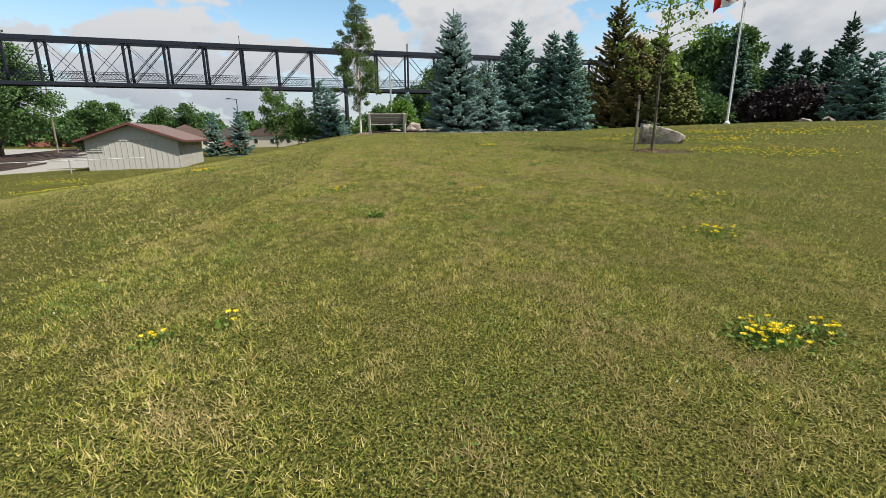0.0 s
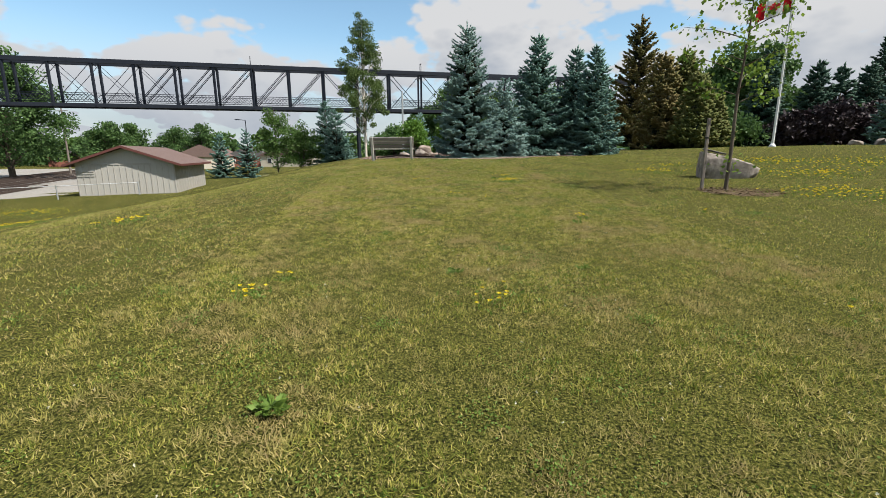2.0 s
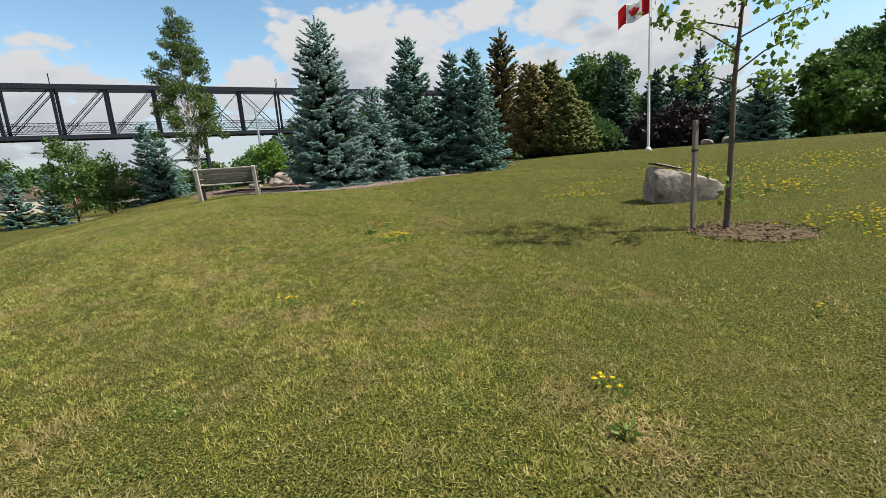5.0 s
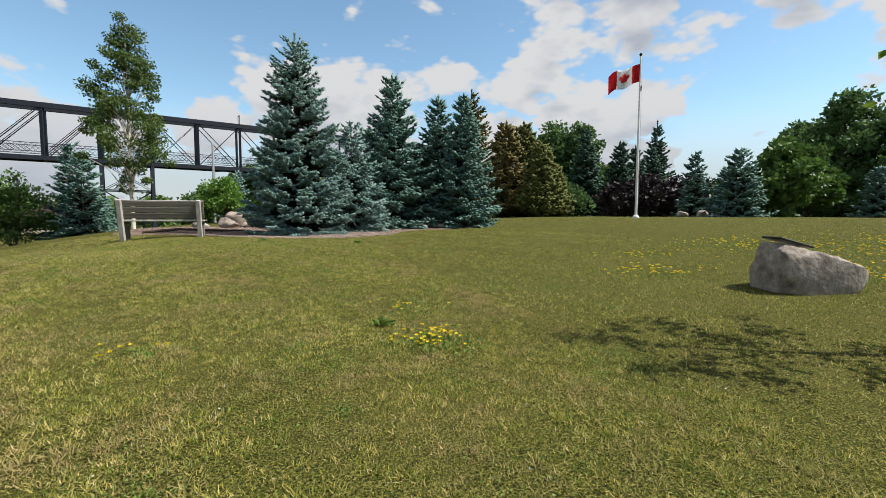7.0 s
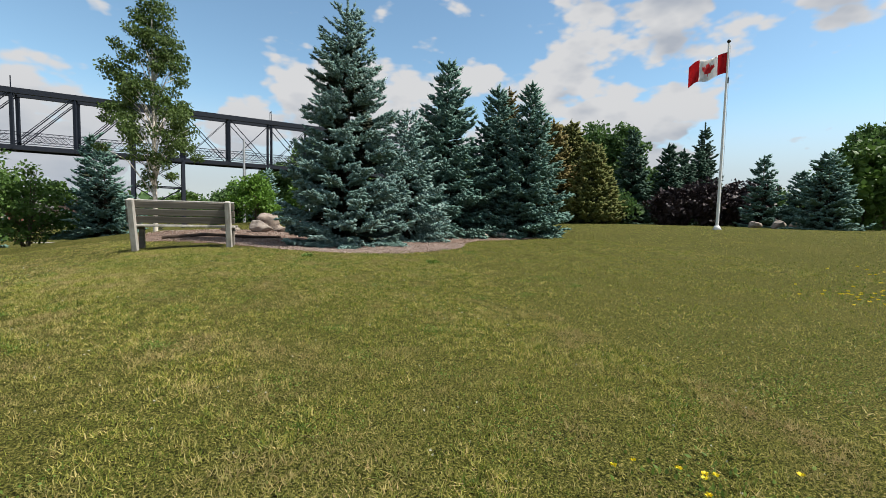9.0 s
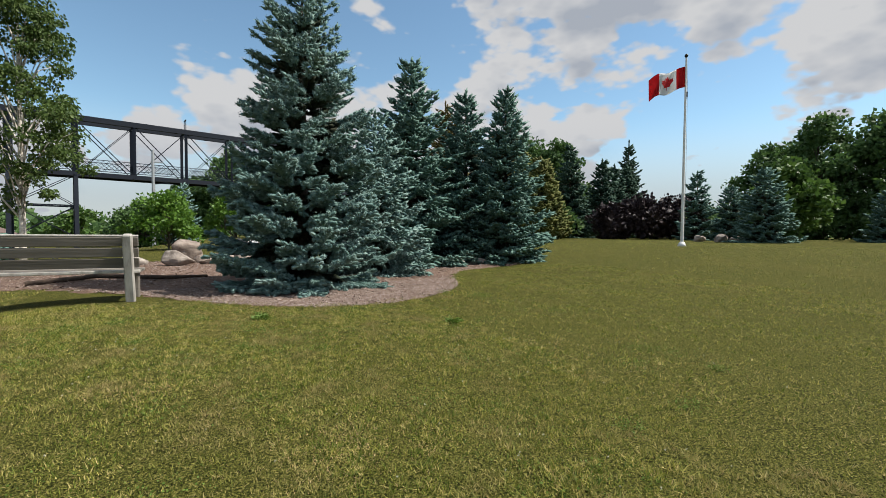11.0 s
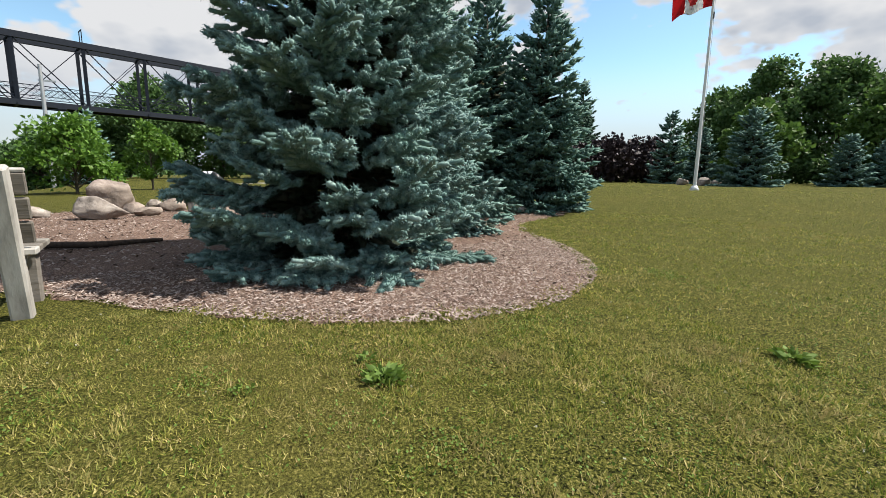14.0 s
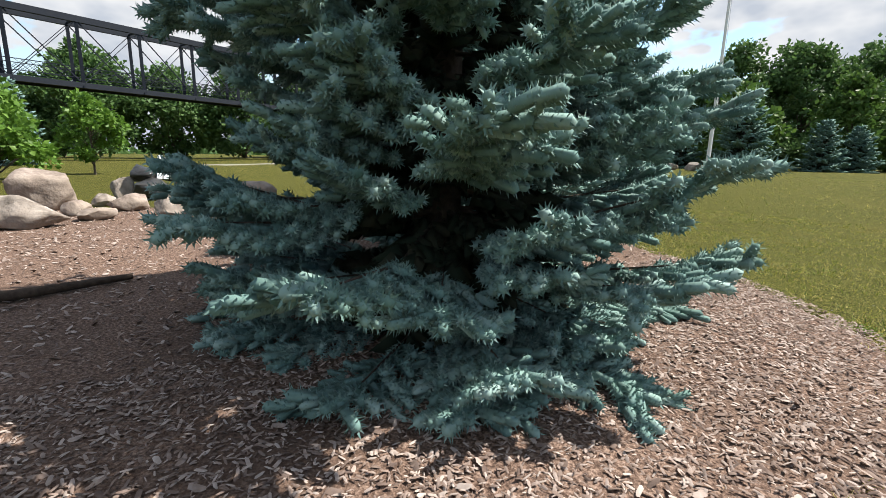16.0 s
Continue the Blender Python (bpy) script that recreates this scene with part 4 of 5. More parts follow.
def wood_pole(x, y, tall):
    root = thing("utility_pole", at(x, y, -0.3), "leaning wooden utility pole beyond the yard", "pole")
    v, t = tubes([([(0, 0, 0), (0.1, 0, tall * 0.5), (0.25, 0, tall)], [0.17, 0.14, 0.11])], 8)
    tri_part("shaft", v, t, M_STAKE, root, "", True)
    part("crossarm", boxed((2.2, 0.12, 0.12), (0.23, 0, tall - 0.5), bevel=0.01), M_STAKE, root)


wood_pole(-68, 77, 11.5)
lamp_post(-27.6, 60.0, 7.2, -0.9)
lamp_post(-8.3, 66.0, 6.0, 0.8)
pole = thing("utility_pole", at(-7.4, 60.0, -0.2), "pale metal utility pole near the footbridge", "pole")
v, t = tubes([([(0, 0, 0), (0, 0, 4), (0, 0, 8.2)], [0.13, 0.12, 0.10])], 10)
tri_part("shaft", v, t, M_GALV, pole, "", True)
part("bracket", boxed((0.9, 0.1, 0.1), (0.3, 0, 7.2)), M_GALV, pole)
patch("gravel_path", [(-30, 62.5), (-10, 61.5), (10, 62), (30, 66), (30, 68.5), (10, 64.6), (-10, 64.2), (-30, 65.5)], M_GRAVEL, 0.03, "pale gravel path across the far lawn", "path", 3.0, 0.05)


# ---- flagpole ----
FLAGPOLE = (19.28, 31.31)
flagpole = thing("flagpole", at(*FLAGPOLE, -0.05), "tall pale flagpole with a flag near its top", "flagpole")
v, t = tubes([([(0, 0, 0), (0, 0, 4.5), (0, 0, 9.1)], [0.075, 0.06, 0.042])], 14)
tri_part("pole", v, t, M_ALU, flagpole, "", True)
bm = bmesh.new()
bmesh.ops.create_cone(bm, cap_ends=True, segments=20, radius1=0.24, radius2=0.11, depth=0.26, matrix=Matrix.Translation((0, 0, 0.12)))
part("base_cover", bm, M_ALU, flagpole, "pale conical base", True)
bm = bmesh.new()
bmesh.ops.create_uvsphere(bm, u_segments=14, v_segments=10, radius=0.085, matrix=Matrix.Translation((0, 0, 9.2)))
part("finial", bm, M_PLAQUE, flagpole, "dark ball finial", True)
v, t = tubes([([(0.07, -0.05, 0.9), (0.085, -0.06, 4.0), (0.06, -0.04, 9.0)], [0.008] * 3)], 5)
tri_part("halyard", v, t, M_GALV, flagpole)
part("cleat", boxed((0.05, 0.05, 0.28), (0.05, -0.05, 7.35), bevel=0.015), M_STEEL, flagpole, "knotted dark cord end")


def flag():
    """A red and white flag with a leaf, waving to one side."""
    hoist, fly = 0.98, 1.95
    way = Vector((-0.86, 0.5, 0)).normalized()
    over = Vector((-way.y, way.x, 0))

    def wave(u, w):
        s = u * fly
        ripple = 0.13 * math.sin(4.4 * s + 1.0 + 0.9 * w) * min(1, s * 1.6)
        p = way * (s * 0.86) + over * ripple
        drop = -0.03 * s * s - 0.27 * s
        return Vector((p.x, p.y, 7.72 + hoist * w + drop * (1 - 0.12 * w) + 0.05 * math.sin(5 * s) * s))

    def sheet(u0, u1, mat, name):
        bm = bmesh.new()
        n, m = 14, 10
        rows = [[bm.verts.new(wave(u0 + (u1 - u0) * i / n, j / m)) for j in range(m + 1)] for i in range(n + 1)]
        for i in range(n):
            for j in range(m):
                bm.faces.new((rows[i][j], rows[i + 1][j], rows[i + 1][j + 1], rows[i][j + 1]))
        bmesh.ops.solidify(bm, geom=bm.faces[:], thickness=0.004)
        return part(name, bm, mat, cloth, "", True)

    cloth = part("flag", boxed((0.02, 0.02, hoist), (0, 0, 8.26)), M_WHITE, flagpole, "red and white flag with a red leaf, flying in a light wind")
    sheet(0.01, 0.25, M_RED, "red_band")
    sheet(0.25, 0.75, M_WHITE, "white_field")
    sheet(0.75, 1.0, M_RED, "red_band")
    half = [(0, 1.0), (0.16, 0.72), (0.34, 0.82), (0.27, 0.42), (0.5, 0.62), (0.56, 0.5), (0.86, 0.54), (0.76, 0.3), (0.88, 0.22), (0.46, -0.12), (0.5, -0.3), (0.06, -0.24), (0.05, -0.62)]
    outline = half + [(-a, b) for a, b in half[::-1] if a]
    bm = bmesh.new()
    for lift in (0.014, -0.014):
        centre = bm.verts.new(wave(0.5, 0.5) + over * lift)
        ring = []
        for a, b in outline:
            ring.append(bm.verts.new(wave(0.5 - a * 0.42 * hoist / fly, 0.45 + b * 0.40) + over * lift))
        for i in range(len(ring)):
            bm.faces.new((centre, ring[i], ring[(i + 1) % len(ring)]))
    part("leaf", bm, M_RED, cloth, "red leaf emblem")


flag()


# ---- bench ----
def bench():
    """A timber bench seen from behind: two stout pale posts, three weathered back planks, a plank seat, front legs."""
    root = thing("bench", at(-2.59, 23.80), "weathered timber park bench with two pale posts", "bench")
    root.rotation_euler.z = 0.05
    root.location.z = float(height(-2.59, 23.8)) + 0.04
    lean = Matrix.Rotation(-0.23 * -1, 3, "X")
    for x in (-0.91, 0.91):
        part("rear_post", boxed((0.115, 0.13, 1.12), (x, -0.115, 0.43), lean, 0.014), M_WOOD_PALE, root, "pale stout rear post")
        part("front_leg", boxed((0.10, 0.11, 0.52), (x, 0.44, 0.17), None, 0.012), M_WOOD_GREY, root)
        part("arm_rail", boxed((0.09, 0.60, 0.09), (x, 0.18, 0.39), None, 0.012), M_WOOD_GREY, root)
    for k in range(3):
        z = 0.555 + k * 0.158
        part("back_plank", boxed((2.06, 0.042, 0.142), (0, -0.14 - 0.22 * (z - 0.46) + 0.095, z), lean, 0.008), M_WOOD_GREY, root)
    part("back_plank_cap", boxed((2.06, 0.05, 0.02), (0, -0.145, 0.955), lean, 0.004), M_WOOD_PALE, root, "thin pale strip along the top edge")
    for k in range(4):
        part("seat_plank", boxed((2.06, 0.135, 0.045), (0, -0.02 + 0.148 * k, 0.425), None, 0.008), M_WOOD_PALE if k == 0 else M_WOOD_GREY, root)


bench()


# ---- rocks ----
def stone(name, x, y, size, mat, label, seed, up=0.0, turn=0.0, group="", rough=0.28, flatten=0.0):
    """A weathered stone: an icosphere pushed by noise, with cut flats, sunk into the ground."""
    bm = bmesh.new()
    bmesh.ops.create_icosphere(bm, subdivisions=4, radius=1.0)
    shift = Vector((seed * 7.3, seed * 1.7, 0))
    local = random.Random(seed)
    cuts = [Vector((local.gauss(0, 1), local.gauss(0, 1), local.gauss(0, 0.8))).normalized() for _ in range(16)]
    for v in bm.verts:
        d = v.co.normalized()
        r = 1 + rough * noise.noise(d * 1.2 + shift) + 0.10 * noise.noise(d * 3.3 + shift)
        p = d * r
        for c in cuts:
            over = p.dot(c) - 0.64
            if over > 0:
                p -= c * over * 0.95
        p += d * (0.035 * noise.noise(d * 7 + shift) + 0.02 * noise.noise(d * 16 + shift))
        v.co = Vector((p.x * size[0], p.y * size[1], p.z * size[2]))
    root = part(name, bm, mat, None, label, True)
    root.location = at(x, y, size[2] * 0.62 + up)
    root.rotation_euler.z = turn
    return tagged(root, label, "rock", group)


def memorial():
    """A pale boulder, high at one end, with a dark plaque on its sloping top."""
    root = thing("memorial_boulder", at(7.48, 14.25, 0.03), "grey granite boulder with a dark plaque on top", "boulder")
    root.rotation_euler.z = -0.22
    bm = bmesh.new()
    bmesh.ops.create_icosphere(bm, subdivisions=5, radius=1.0)
    for v in bm.verts:
        d = v.co.normalized()
        q = d * 3
        r = 1 + 0.16 * noise.noise(d * 1.4 + Vector((4, 2, 1))) + 0.05 * noise.noise(q) + 0.02 * noise.noise(q * 3)
        p = d * r
        p.x, p.y, p.z = max(-0.60, p.x * 0.86), p.y * 0.46, p.z * 0.52
        top = 0.40 - 0.30 * (p.x + 0.60)
        if p.z > top:
            p.z = top + (p.z - top) * 0.15
        if p.y < -0.34:
            p.y = -0.34 + (p.y + 0.34) * 0.3
        v.co = (p.x * 0.92, p.y * 0.95, p.z * 1.02 + 0.22 + 0.03 * noise.noise(d * 6) + 0.012 * noise.noise(d * 17))
    part("boulder", bm, M_ROCK, root, "", True)
    part("plaque", boxed((0.50, 0.32, 0.03), (-0.26, 0.02, 0.615), Matrix.Rotation(0.26, 3, "Y"), 0.008), M_PLAQUE, root, "dark metal plaque")


memorial()

for k, (x, y, sx, sy, sz, turn, mat) in enumerate((
        (-1.9, 32.6, 0.62, 0.50, 0.50, 0.3, M_ROCK_WARM), (-1.95, 30.35, 0.55, 0.38, 0.27, -0.25, M_ROCK), (-1.2, 30.85, 0.31, 0.24, 0.14, 0.2, M_ROCK_WARM), (-1.45, 31.6, 0.30, 0.24, 0.17, 0.8, M_ROCK_WARM),
        (-0.7, 31.8, 0.36, 0.28, 0.20, 0.1, M_ROCK_WARM), (-0.22, 30.4, 0.40, 0.30, 0.27, 0.5, M_ROCK), (0.25, 31.0, 0.36, 0.28, 0.20, 0.9, M_ROCK_WARM), (-0.75, 34.5, 0.32, 0.30, 0.33, 0.4, M_ROCK),
        (0.6, 34.3, 0.60, 0.45, 0.46, 0.2, M_ROCK_WARM), (1.1, 31.7, 0.55, 0.45, 0.36, 0.2, M_ROCK_WARM), (-3.1, 31.0, 0.40, 0.30, 0.18, 0.0, M_ROCK), (-1.1, 32.9, 0.26, 0.2, 0.16, 0.6, M_ROCK))):
    stone("fieldstone", x, y, (sx, sy, sz), mat, "rounded pinkish-grey fieldstone at the rim of the bed", 200 + k, turn=turn, group="fieldstones")
for k, (x, y, s, up) in enumerate(((-0.30, 33.9, 0.36, 0.08), (-0.35, 34.4, 0.34, 0.34), (0.05, 34.5, 0.36, 0.42), (0.35, 34.9, 0.38, 0.50))):
    stone("waterfall_rock", x, y, (s * 1.2, s, s * 0.7), M_ROCK_DARK, "wet dark rock of a small waterfall", 230 + k, up=up, turn=k * 0.8, group="waterfall rocks")
for k, (x, y, s) in enumerate(((29.2, 37.8, 0.55), (30.3, 37.0, 0.7), (31.4, 36.6, 0.55), (6.6, 28.6, 0.28), (5.9, 28.3, 0.22))):
    stone("lawn_stone", x, y, (s * 1.3, s * 0.8, s * 0.55), M_ROCK, "pale stone lying at the edge of the lawn", 240 + k, turn=k * 0.9, group="lawn stones")
bm = bmesh.new()
for i in range(3):
    beam(bm, at(-0.08 + 0.12 * i, 34.12 - 0.03 * i, 0.42), at(0.0 + 0.14 * i, 34.42, 0.92), 0.10, 0.03)
tagged(part("waterfall", bm, M_WATER), "thin white water falling over dark rock", "waterfall")


v, t = tubes([([at(-3.9, 26.6, 0.06), at(-2.9, 26.9, 0.09), at(-1.6, 26.7, 0.06), at(-0.9, 26.9, 0.05)], [0.05, 0.045, 0.04, 0.025])], 9)
tagged(tri_part("log", v, t, M_SPRUCE_BARK, None, "", True), "dark fallen branch lying on the mulch", "log")


# ---- mulch chips, grass and flowers ----
CHIP_V = np.array([(-0.5, 0, 0), (-0.3, 0.5, 0.1), (0.4, 0.42, 0.0), (0.5, -0.1, 0.1), (0.2, -0.5, 0), (-0.4, -0.4, 0.05), (0.0, 0.0, 0.45)], float)
CHIP_T = np.array([(6, 0, 5), (6, 5, 4), (6, 4, 3), (6, 3, 2), (6, 2, 1), (6, 1, 0)])


def strewn(name, poly, count, long, wide, mat, label, category, seed, near=None, up=0.014):
    rng = np.random.default_rng(seed)
    xs, ys = [p[0] for p in poly], [p[1] for p in poly]
    x, y = rng.uniform(min(xs), max(xs), count), rng.uniform(min(ys), max(ys), count)
    keep = inside(poly, x, y)
    if near:
        keep &= y < near
    x, y = x[keep], y[keep]
    n = len(x)
    a, s = rng.uniform(0, 6.28, n), rng.uniform(0.5, 1.5, n)
    tilt = rng.normal(size=(n, 2)) * 0.28
    c = CHIP_V[None] * np.stack([long * s, wide * s * rng.uniform(0.6, 1.3, n), 0.012 * np.ones(n)], 1)[:, None]
    px = c[:, :, 0] * np.cos(a)[:, None] - c[:, :, 1] * np.sin(a)[:, None]
    py = c[:, :, 0] * np.sin(a)[:, None] + c[:, :, 1] * np.cos(a)[:, None]
    pz = c[:, :, 2] + px * tilt[:, :1] + py * tilt[:, 1:] + rng.uniform(0.0, 0.012, n)[:, None]
    v = np.stack([px + x[:, None], py + y[:, None], pz + (height(x, y) + up)[:, None]], 2)
    t = CHIP_T[None] + (np.arange(n) * 7)[:, None, None]
    return tagged(tri_part(name, v.reshape(-1, 3), t.reshape(-1, 3), mat), label, category, kind="stuff")


strewn("wood_chips", rounded(BED), 260000, 0.03, 0.009, M_CHIP, "loose pale wood chips on the mulch bed", "wood chips", 301, near=25.0)
strewn("wood_chips", rounded(BED), 30000, 0.045, 0.015, M_CHIP, "loose pale wood chips on the mulch bed", "wood chips", 302)
strewn("earth_clods", rounded(SAPLING_BED), 900, 0.05, 0.022, M_EARTH, "dark clods and chips round the sapling", "earth", 303, up=0.02)


def path_x(y):
    """Middle line of the stretch of lawn that is seen from close by."""
    return np.interp(y, [-1, 7, 12, 17, 23], [1.0, 1.5, 0.6, -0.2, -0.6])


def blades(name, x, y, tall, wide, mat, label, seed, lean=0.55):
    """Grass blades: each a leaning blade that tapers to its tip."""
    rng = np.random.default_rng(seed)
    n = len(x)
    a, b = rng.uniform(0, 6.28, n), rng.uniform(0, 6.28, n)
    h, w = tall * rng.uniform(0.55, 1.2, n), wide * rng.uniform(0.6, 1.3, n)
    h *= 1 + 0.25 * np.sin(x * 9.1 + 2 * np.sin(y * 3.7)) * np.sin(y * 8.3 + 2 * np.sin(x * 4.1))
    h *= 1 + 0.40 * np.sin(x * 23 + 3 * np.sin(y * 7.3)) * np.sin(y * 21 + 3 * np.sin(x * 6.1))
    k = lean * rng.uniform(0.2, 1.6, n)
    z = height(x, y) - 0.008
    dx, dy = np.cos(a) * w, np.sin(a) * w
    lx, ly = np.cos(b) * h * k, np.sin(b) * h * k
    v = np.empty((n, 3, 3))
    v[:, 0] = np.stack([x - dx, y - dy, z], 1)
    v[:, 1] = np.stack([x + dx, y + dy, z], 1)
    v[:, 2] = np.stack([x + lx, y + ly, z + h * np.clip(1 - 0.45 * k, 0.18, 1)], 1)
    t = np.arange(n * 3).reshape(-1, 3)
    return tagged(tri_part(name, v.reshape(-1, 3), t.reshape(-1, 3), mat), label, "grass", kind="stuff")


BED_ROUND, EARTH_ROUND = [(1.2 + (p - 1.2) * 0.975, 27 + (q - 27) * 0.955) for p, q in rounded(BED)], rounded(SAPLING_BED)


def lawn_points(count, half_low, half_high, y0, y1, seed, sides=(-1, 1)):
    rng = np.random.default_rng(seed)
    y = rng.uniform(y0, y1, count)
    d = rng.uniform(half_low, half_high, count) * rng.choice(sides, count)
    x = path_x(y) + d
    wx, wy = x + 0.10 * np.sin(y * 5.3 + 2 * np.sin(x * 3.1)) + rng.normal(size=count) * 0.06, y + 0.10 * np.sin(x * 6.7 + 2 * np.sin(y * 2.7)) + rng.normal(size=count) * 0.06
    keep = ~inside(BED_ROUND, wx, wy) & ~(inside(EARTH_ROUND, x, y) & (rng.random(count) < 0.45))
    clump = np.sin(x * 5.1 + 3 * np.sin(y * 2.3)) * np.sin(y * 4.7 + 2 * np.sin(x * 1.9))
    fine = np.sin(x * 23 + 3 * np.sin(y * 7.3)) * np.sin(y * 21 + 3 * np.sin(x * 6.1))
    keep &= rng.random(count) < 0.66 + 0.16 * clump + 0.40 * fine
    return x[keep], y[keep]


def lawn_grass(points, tall, wide, seed, lean):
    """The lawn is dry and straw-coloured where the walk begins and greener up the slope and to one side."""
    x, y = points
    rng = np.random.default_rng(seed + 50)
    lush = np.clip(-0.12 + 0.62 * smooth((y - 10) / 7) + 0.42 * smooth((x - 1.5) / 5) + 0.28 * np.sin(x * 1.1 + 2 * np.sin(y * 0.6)) * np.sin(y * 0.9 + 1.5 * np.sin(x * 0.8)), 0.03, 0.9)
    green = rng.random(len(x)) < lush
    for pick, mat, label in ((green, M_BLADE_GREEN, "short mown grass, mostly green"), (~green, M_BLADE, "short mown grass, green and straw-coloured")):
        blades("grass", x[pick], y[pick], tall, wide, mat, label, seed, lean)
        seed += 20


lawn_grass(lawn_points(1400000, 0.0, 3.0, 0.3, 23.6, 401), 0.040, 0.0041, 411, 0.9)
lawn_grass(lawn_points(560000, 2.7, 10.0, 1.5, 27.5, 402), 0.042, 0.0060, 412, 1.0)
lawn_grass(lawn_points(140000, 9.0, 24.0, 4.0, 40.0, 403), 0.045, 0.009, 413, 0.9)
blades("dry_grass", *lawn_points(130000, 0.0, 4.5, 0.3, 23.6, 404), 0.034, 0.0026, M_STRAW, "dry straw lying between the grass", 414, 1.3)


def flower_patch(cx, cy, spread, count, seed, petal=0.019):
    rng = np.random.default_rng(seed)
    root = thing("flower_patch", at(cx, cy), "low yellow wildflowers among green leaves in the lawn", "flowers", "yellow flowers")
    base = np.array(at(cx, cy))
    x, y = cx + rng.normal(size=count) * spread, cy + rng.normal(size=count) * spread * 0.8
    z = height(x, y) + rng.uniform(0.05, 0.09, count)
    places = np.stack([x, y, z], 1) - base
    petals = np.repeat(places, 6, 0)
    turn = np.tile(np.arange(6) * 1.047, count) + np.repeat(rng.uniform(0, 1, count), 6)
    way = np.stack([np.cos(turn), np.sin(turn), np.full(len(turn), 0.35)], 1)
    v, t = scattered(LEAF_V, LEAF_T, petals, way, np.full(len(petals), petal), np.full(len(petals), petal), rng)
    tri_part("blossoms", v, t, M_PETAL, root)
    n = count * 9
    x, y = cx + rng.normal(size=n) * spread * 1.2, cy + rng.normal(size=n) * spread
    places = np.stack([x, y, height(x, y) + rng.uniform(0.0, 0.03, n)], 1) - base
    way = rng.normal(size=(n, 3)) + np.array([0, 0, 0.7])
    v, t = scattered(LEAF_V, LEAF_T, places, way, rng.uniform(0.02, 0.05, n), np.full(n, 0.022), rng)
    tri_part("leaves", v, t, M_CLOVER, root)


for k, (x, y, s, n) in enumerate(((2.70, 1.64, 0.07, 40), (3.05, 1.7, 0.06, 8), (3.5, 3.6, 0.12, 20), (4.15, 5.15, 0.2, 22), (-0.66, 5.7, 0.08, 12), (-0.5, 6.1, 0.04, 4), (1.3, 5.65, 0.14, 9), (-0.25, 1.69, 0.03, 3), (-0.56, 1.5, 0.04, 4),
                                  (0.81, 11.04, 0.08, 6), (1.44, 10.7, 0.06, 4), (2.74, 8.9, 0.07, 6), (2.06, 14.5, 0.2, 12), (4.68, 9.4, 0.03, 2), (2.05, 13.4, 0.15, 46), (-0.12, 13.7, 0.12, 8))):
    flower_patch(x, y, s, n, 500 + k)
for k, (x, y, s, n) in enumerate(((-15.5, 17.2, 0.9, 130), (-19.5, 22.0, 1.1, 170), (-12.5, 22.4, 0.8, 90), (-4.8, 9.75, 0.3, 30), (8.0, 11.3, 0.5, 90), (8.9, 10.2, 0.6, 90), (9.3, 14.2, 0.7, 130), (10.6, 17.6, 0.8, 150),
                                  (12.4, 15.6, 0.9, 150), (6.45, 15.75, 0.4, 50), (14.5, 17.0, 1.0, 120), (7.6, 17.5, 0.4, 30))):
    flower_patch(x, y, s, n, 530 + k, 0.026)


def weed(x, y, size, count, seed):
    rng = np.random.default_rng(seed)
    root = thing("weed", at(x, y), "broad-leaved green weed in the lawn", "weed", "lawn weeds")
    a = rng.uniform(0, 6.28, count)
    r = rng.uniform(0, 0.35, count) * size
    places = np.stack([np.cos(a) * r, np.sin(a) * r, rng.uniform(0.0, 0.04, count)], 1)
    way = np.stack([np.cos(a), np.sin(a), rng.uniform(0.1, 0.8, count)], 1)
    v, t = scattered(LEAF_V, LEAF_T, places, way, rng.uniform(0.3, 0.7, count) * size * 0.42, np.full(count, size * 0.16), rng)
    tri_part("leaves", v, t, M_CLOVER, root)


for k, (x, y, s, n) in enumerate(((0.07, 21.85, 0.24, 60), (-0.56, 22.05, 0.13, 14), (2.3, 20.95, 0.26, 46), (0.07, 22.1, 0.14, 20), (0.98, 6.38, 0.18, 26), (2.17, 6.5, 0.14, 20), (0.17, 4.25, 0.22, 50), (1.72, 14.0, 0.24, 44), (2.6, 8.6, 0.16, 22))):
    weed(x, y, s, n * 2, 560 + k)

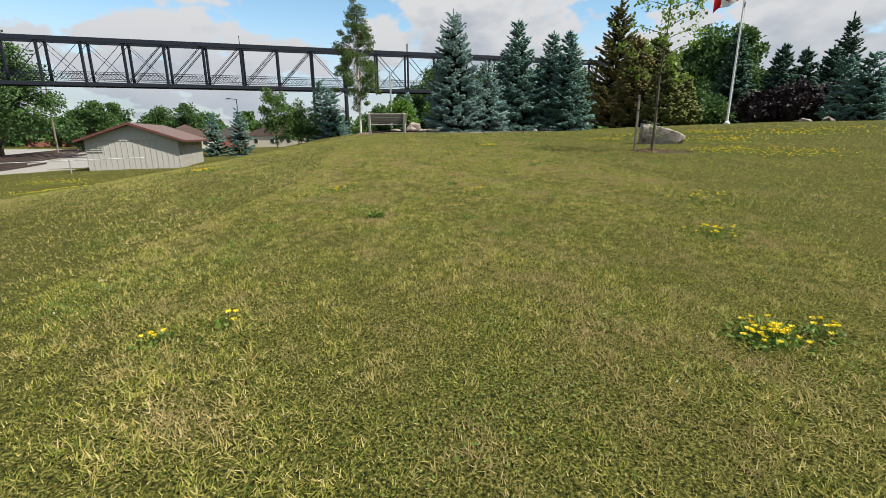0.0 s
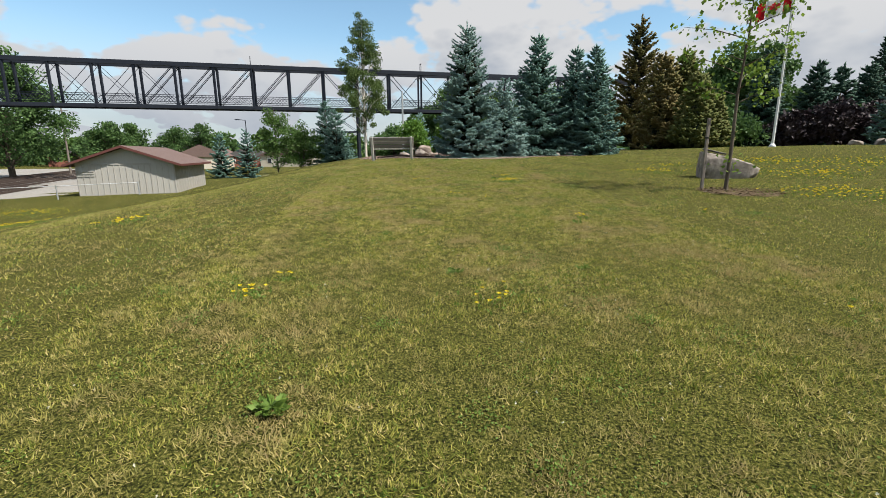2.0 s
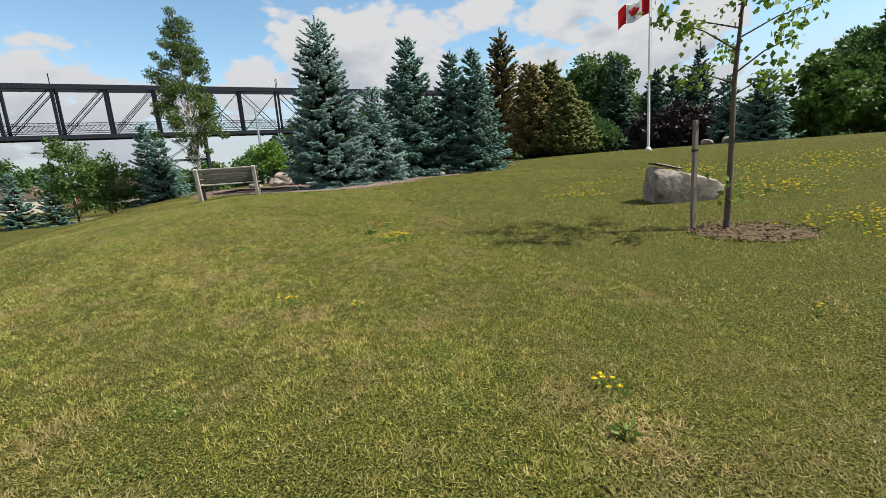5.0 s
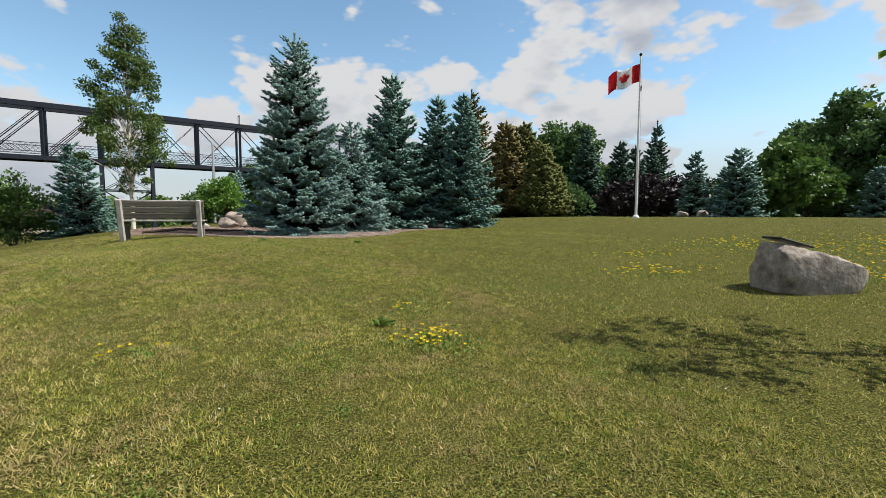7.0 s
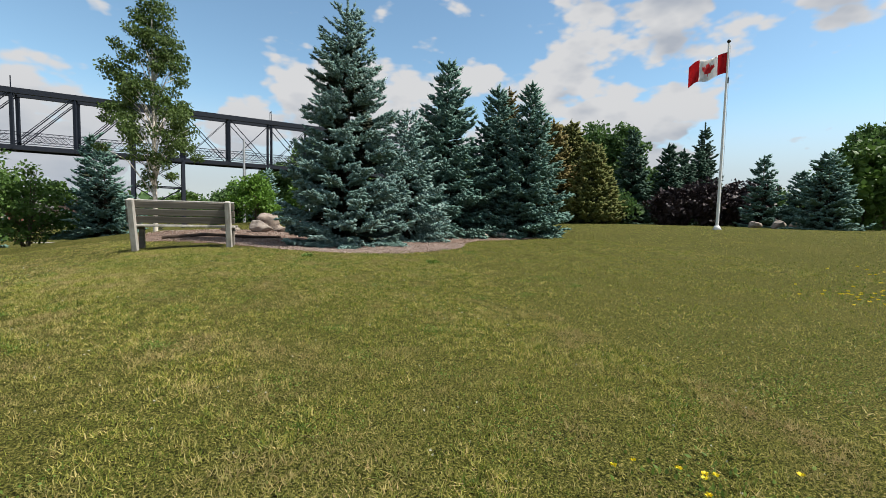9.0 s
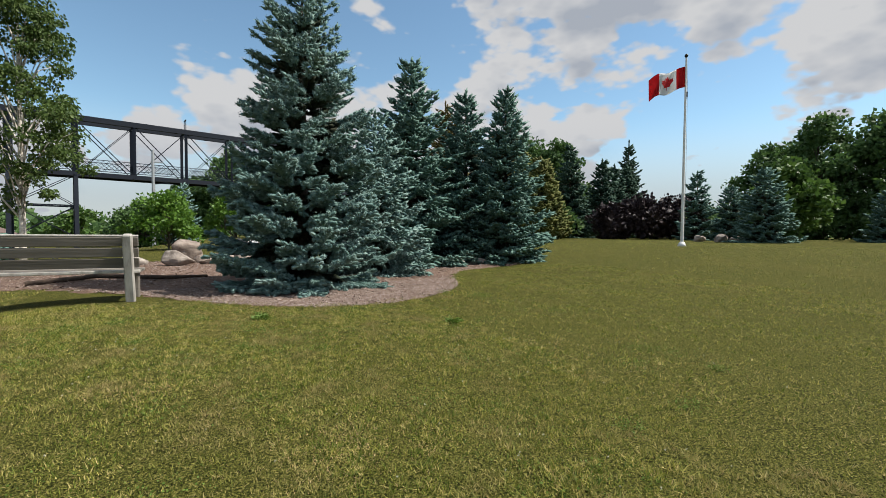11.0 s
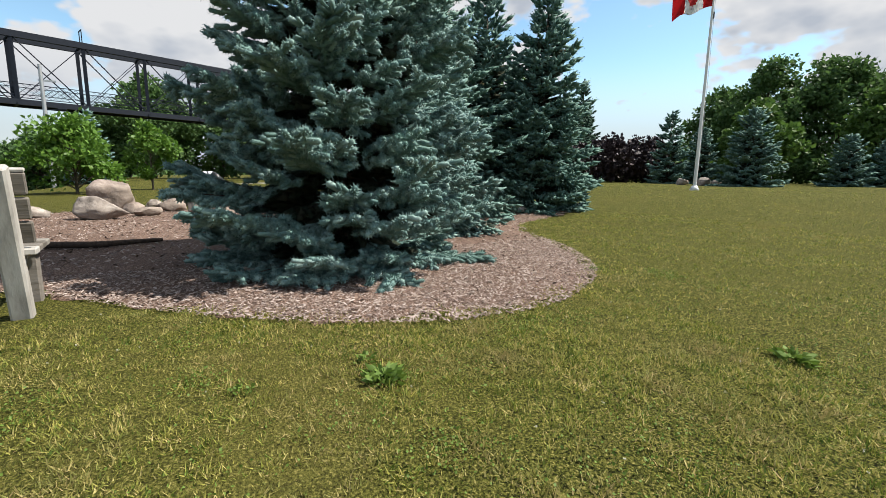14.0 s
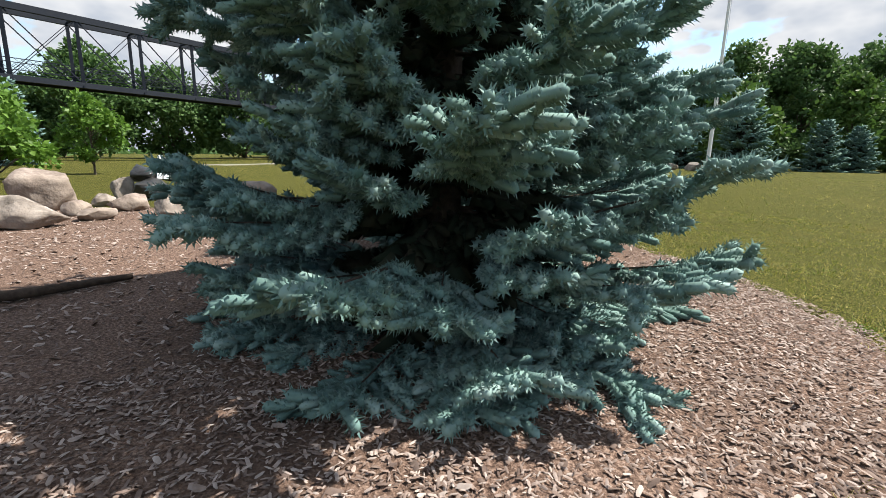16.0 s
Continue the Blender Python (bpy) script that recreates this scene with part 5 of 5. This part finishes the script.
rng = np.random.default_rng(88)
x, y = lawn_points(1500, 0.0, 5.0, 0.8, 23.5, 405)
places = np.repeat(np.stack([x, y, height(x, y) + 0.05], 1), 5, 0)
v, t = scattered(LEAF_V, LEAF_T, places, rng.normal(size=(len(places), 3)) + np.array([0, 0, 0.8]), np.full(len(places), 0.009), np.full(len(places), 0.008), rng)
tagged(tri_part("clover_blossoms", v, t, M_WHITE_PETAL), "small white clover blossoms scattered in the lawn", "flowers", kind="stuff")

# patches of small round clover leaves that darken the lawn
rng = np.random.default_rng(91)
cx, cy = lawn_points(420, 0.0, 4.5, 0.8, 23.3, 406)
pick = rng.integers(0, len(cx), 40000)
wide = rng.uniform(0.05, 0.22, len(cx))
x, y = cx[pick] + rng.normal(size=40000) * wide[pick], cy[pick] + rng.normal(size=40000) * wide[pick]
keep = ~inside(BED_ROUND, x, y)
x, y = x[keep], y[keep]
n = len(x)
way = np.stack([rng.normal(size=n), rng.normal(size=n), rng.normal(size=n) * 0.35 + 0.15], 1)
v, t = scattered(LEAF_V, LEAF_T, np.stack([x, y, height(x, y) + rng.uniform(0.005, 0.04, n)], 1), way, rng.uniform(0.009, 0.018, n), rng.uniform(0.010, 0.018, n), rng)
tagged(tri_part("clover", v, t, M_CLOVER), "small round clover leaves in patches of the lawn", "clover", kind="stuff")


def dry_patch(cx, cy, spread, count, seed):
    """A worn spot of flattened straw in the lawn."""
    rng = np.random.default_rng(seed)
    x, y = cx + rng.normal(size=count) * spread, cy + rng.normal(size=count) * spread * 0.8
    blades("straw_patch", x, y, 0.036, 0.0034, M_STRAW, "worn patch of flattened dry straw in the lawn", seed + 1, 1.5)


for k, (x, y, s, n) in enumerate(((1.85, 3.2, 0.22, 1500), (2.67, 8.6, 0.15, 900), (-0.07, 22.3, 0.35, 2200), (-0.06, 0.9, 0.2, 1300), (0.5, 2.0, 0.2, 900), (1.3, 7.0, 0.25, 1000), (2.1, 6.2, 0.18, 800), (0.2, 8.2, 0.3, 1200),
                                  (1.0, 10.2, 0.3, 1200), (-0.3, 12.0, 0.35, 1500), (0.6, 14.5, 0.35, 1600), (-0.6, 16.8, 0.4, 1700), (0.4, 18.4, 0.3, 1300), (-0.9, 19.6, 0.25, 1000), (0.9, 20.8, 0.25, 1100), (1.6, 12.2, 0.25, 900), (-1.4, 8.0, 0.4, 1300))):
    dry_patch(x, y, s, n, 700 + 3 * k)
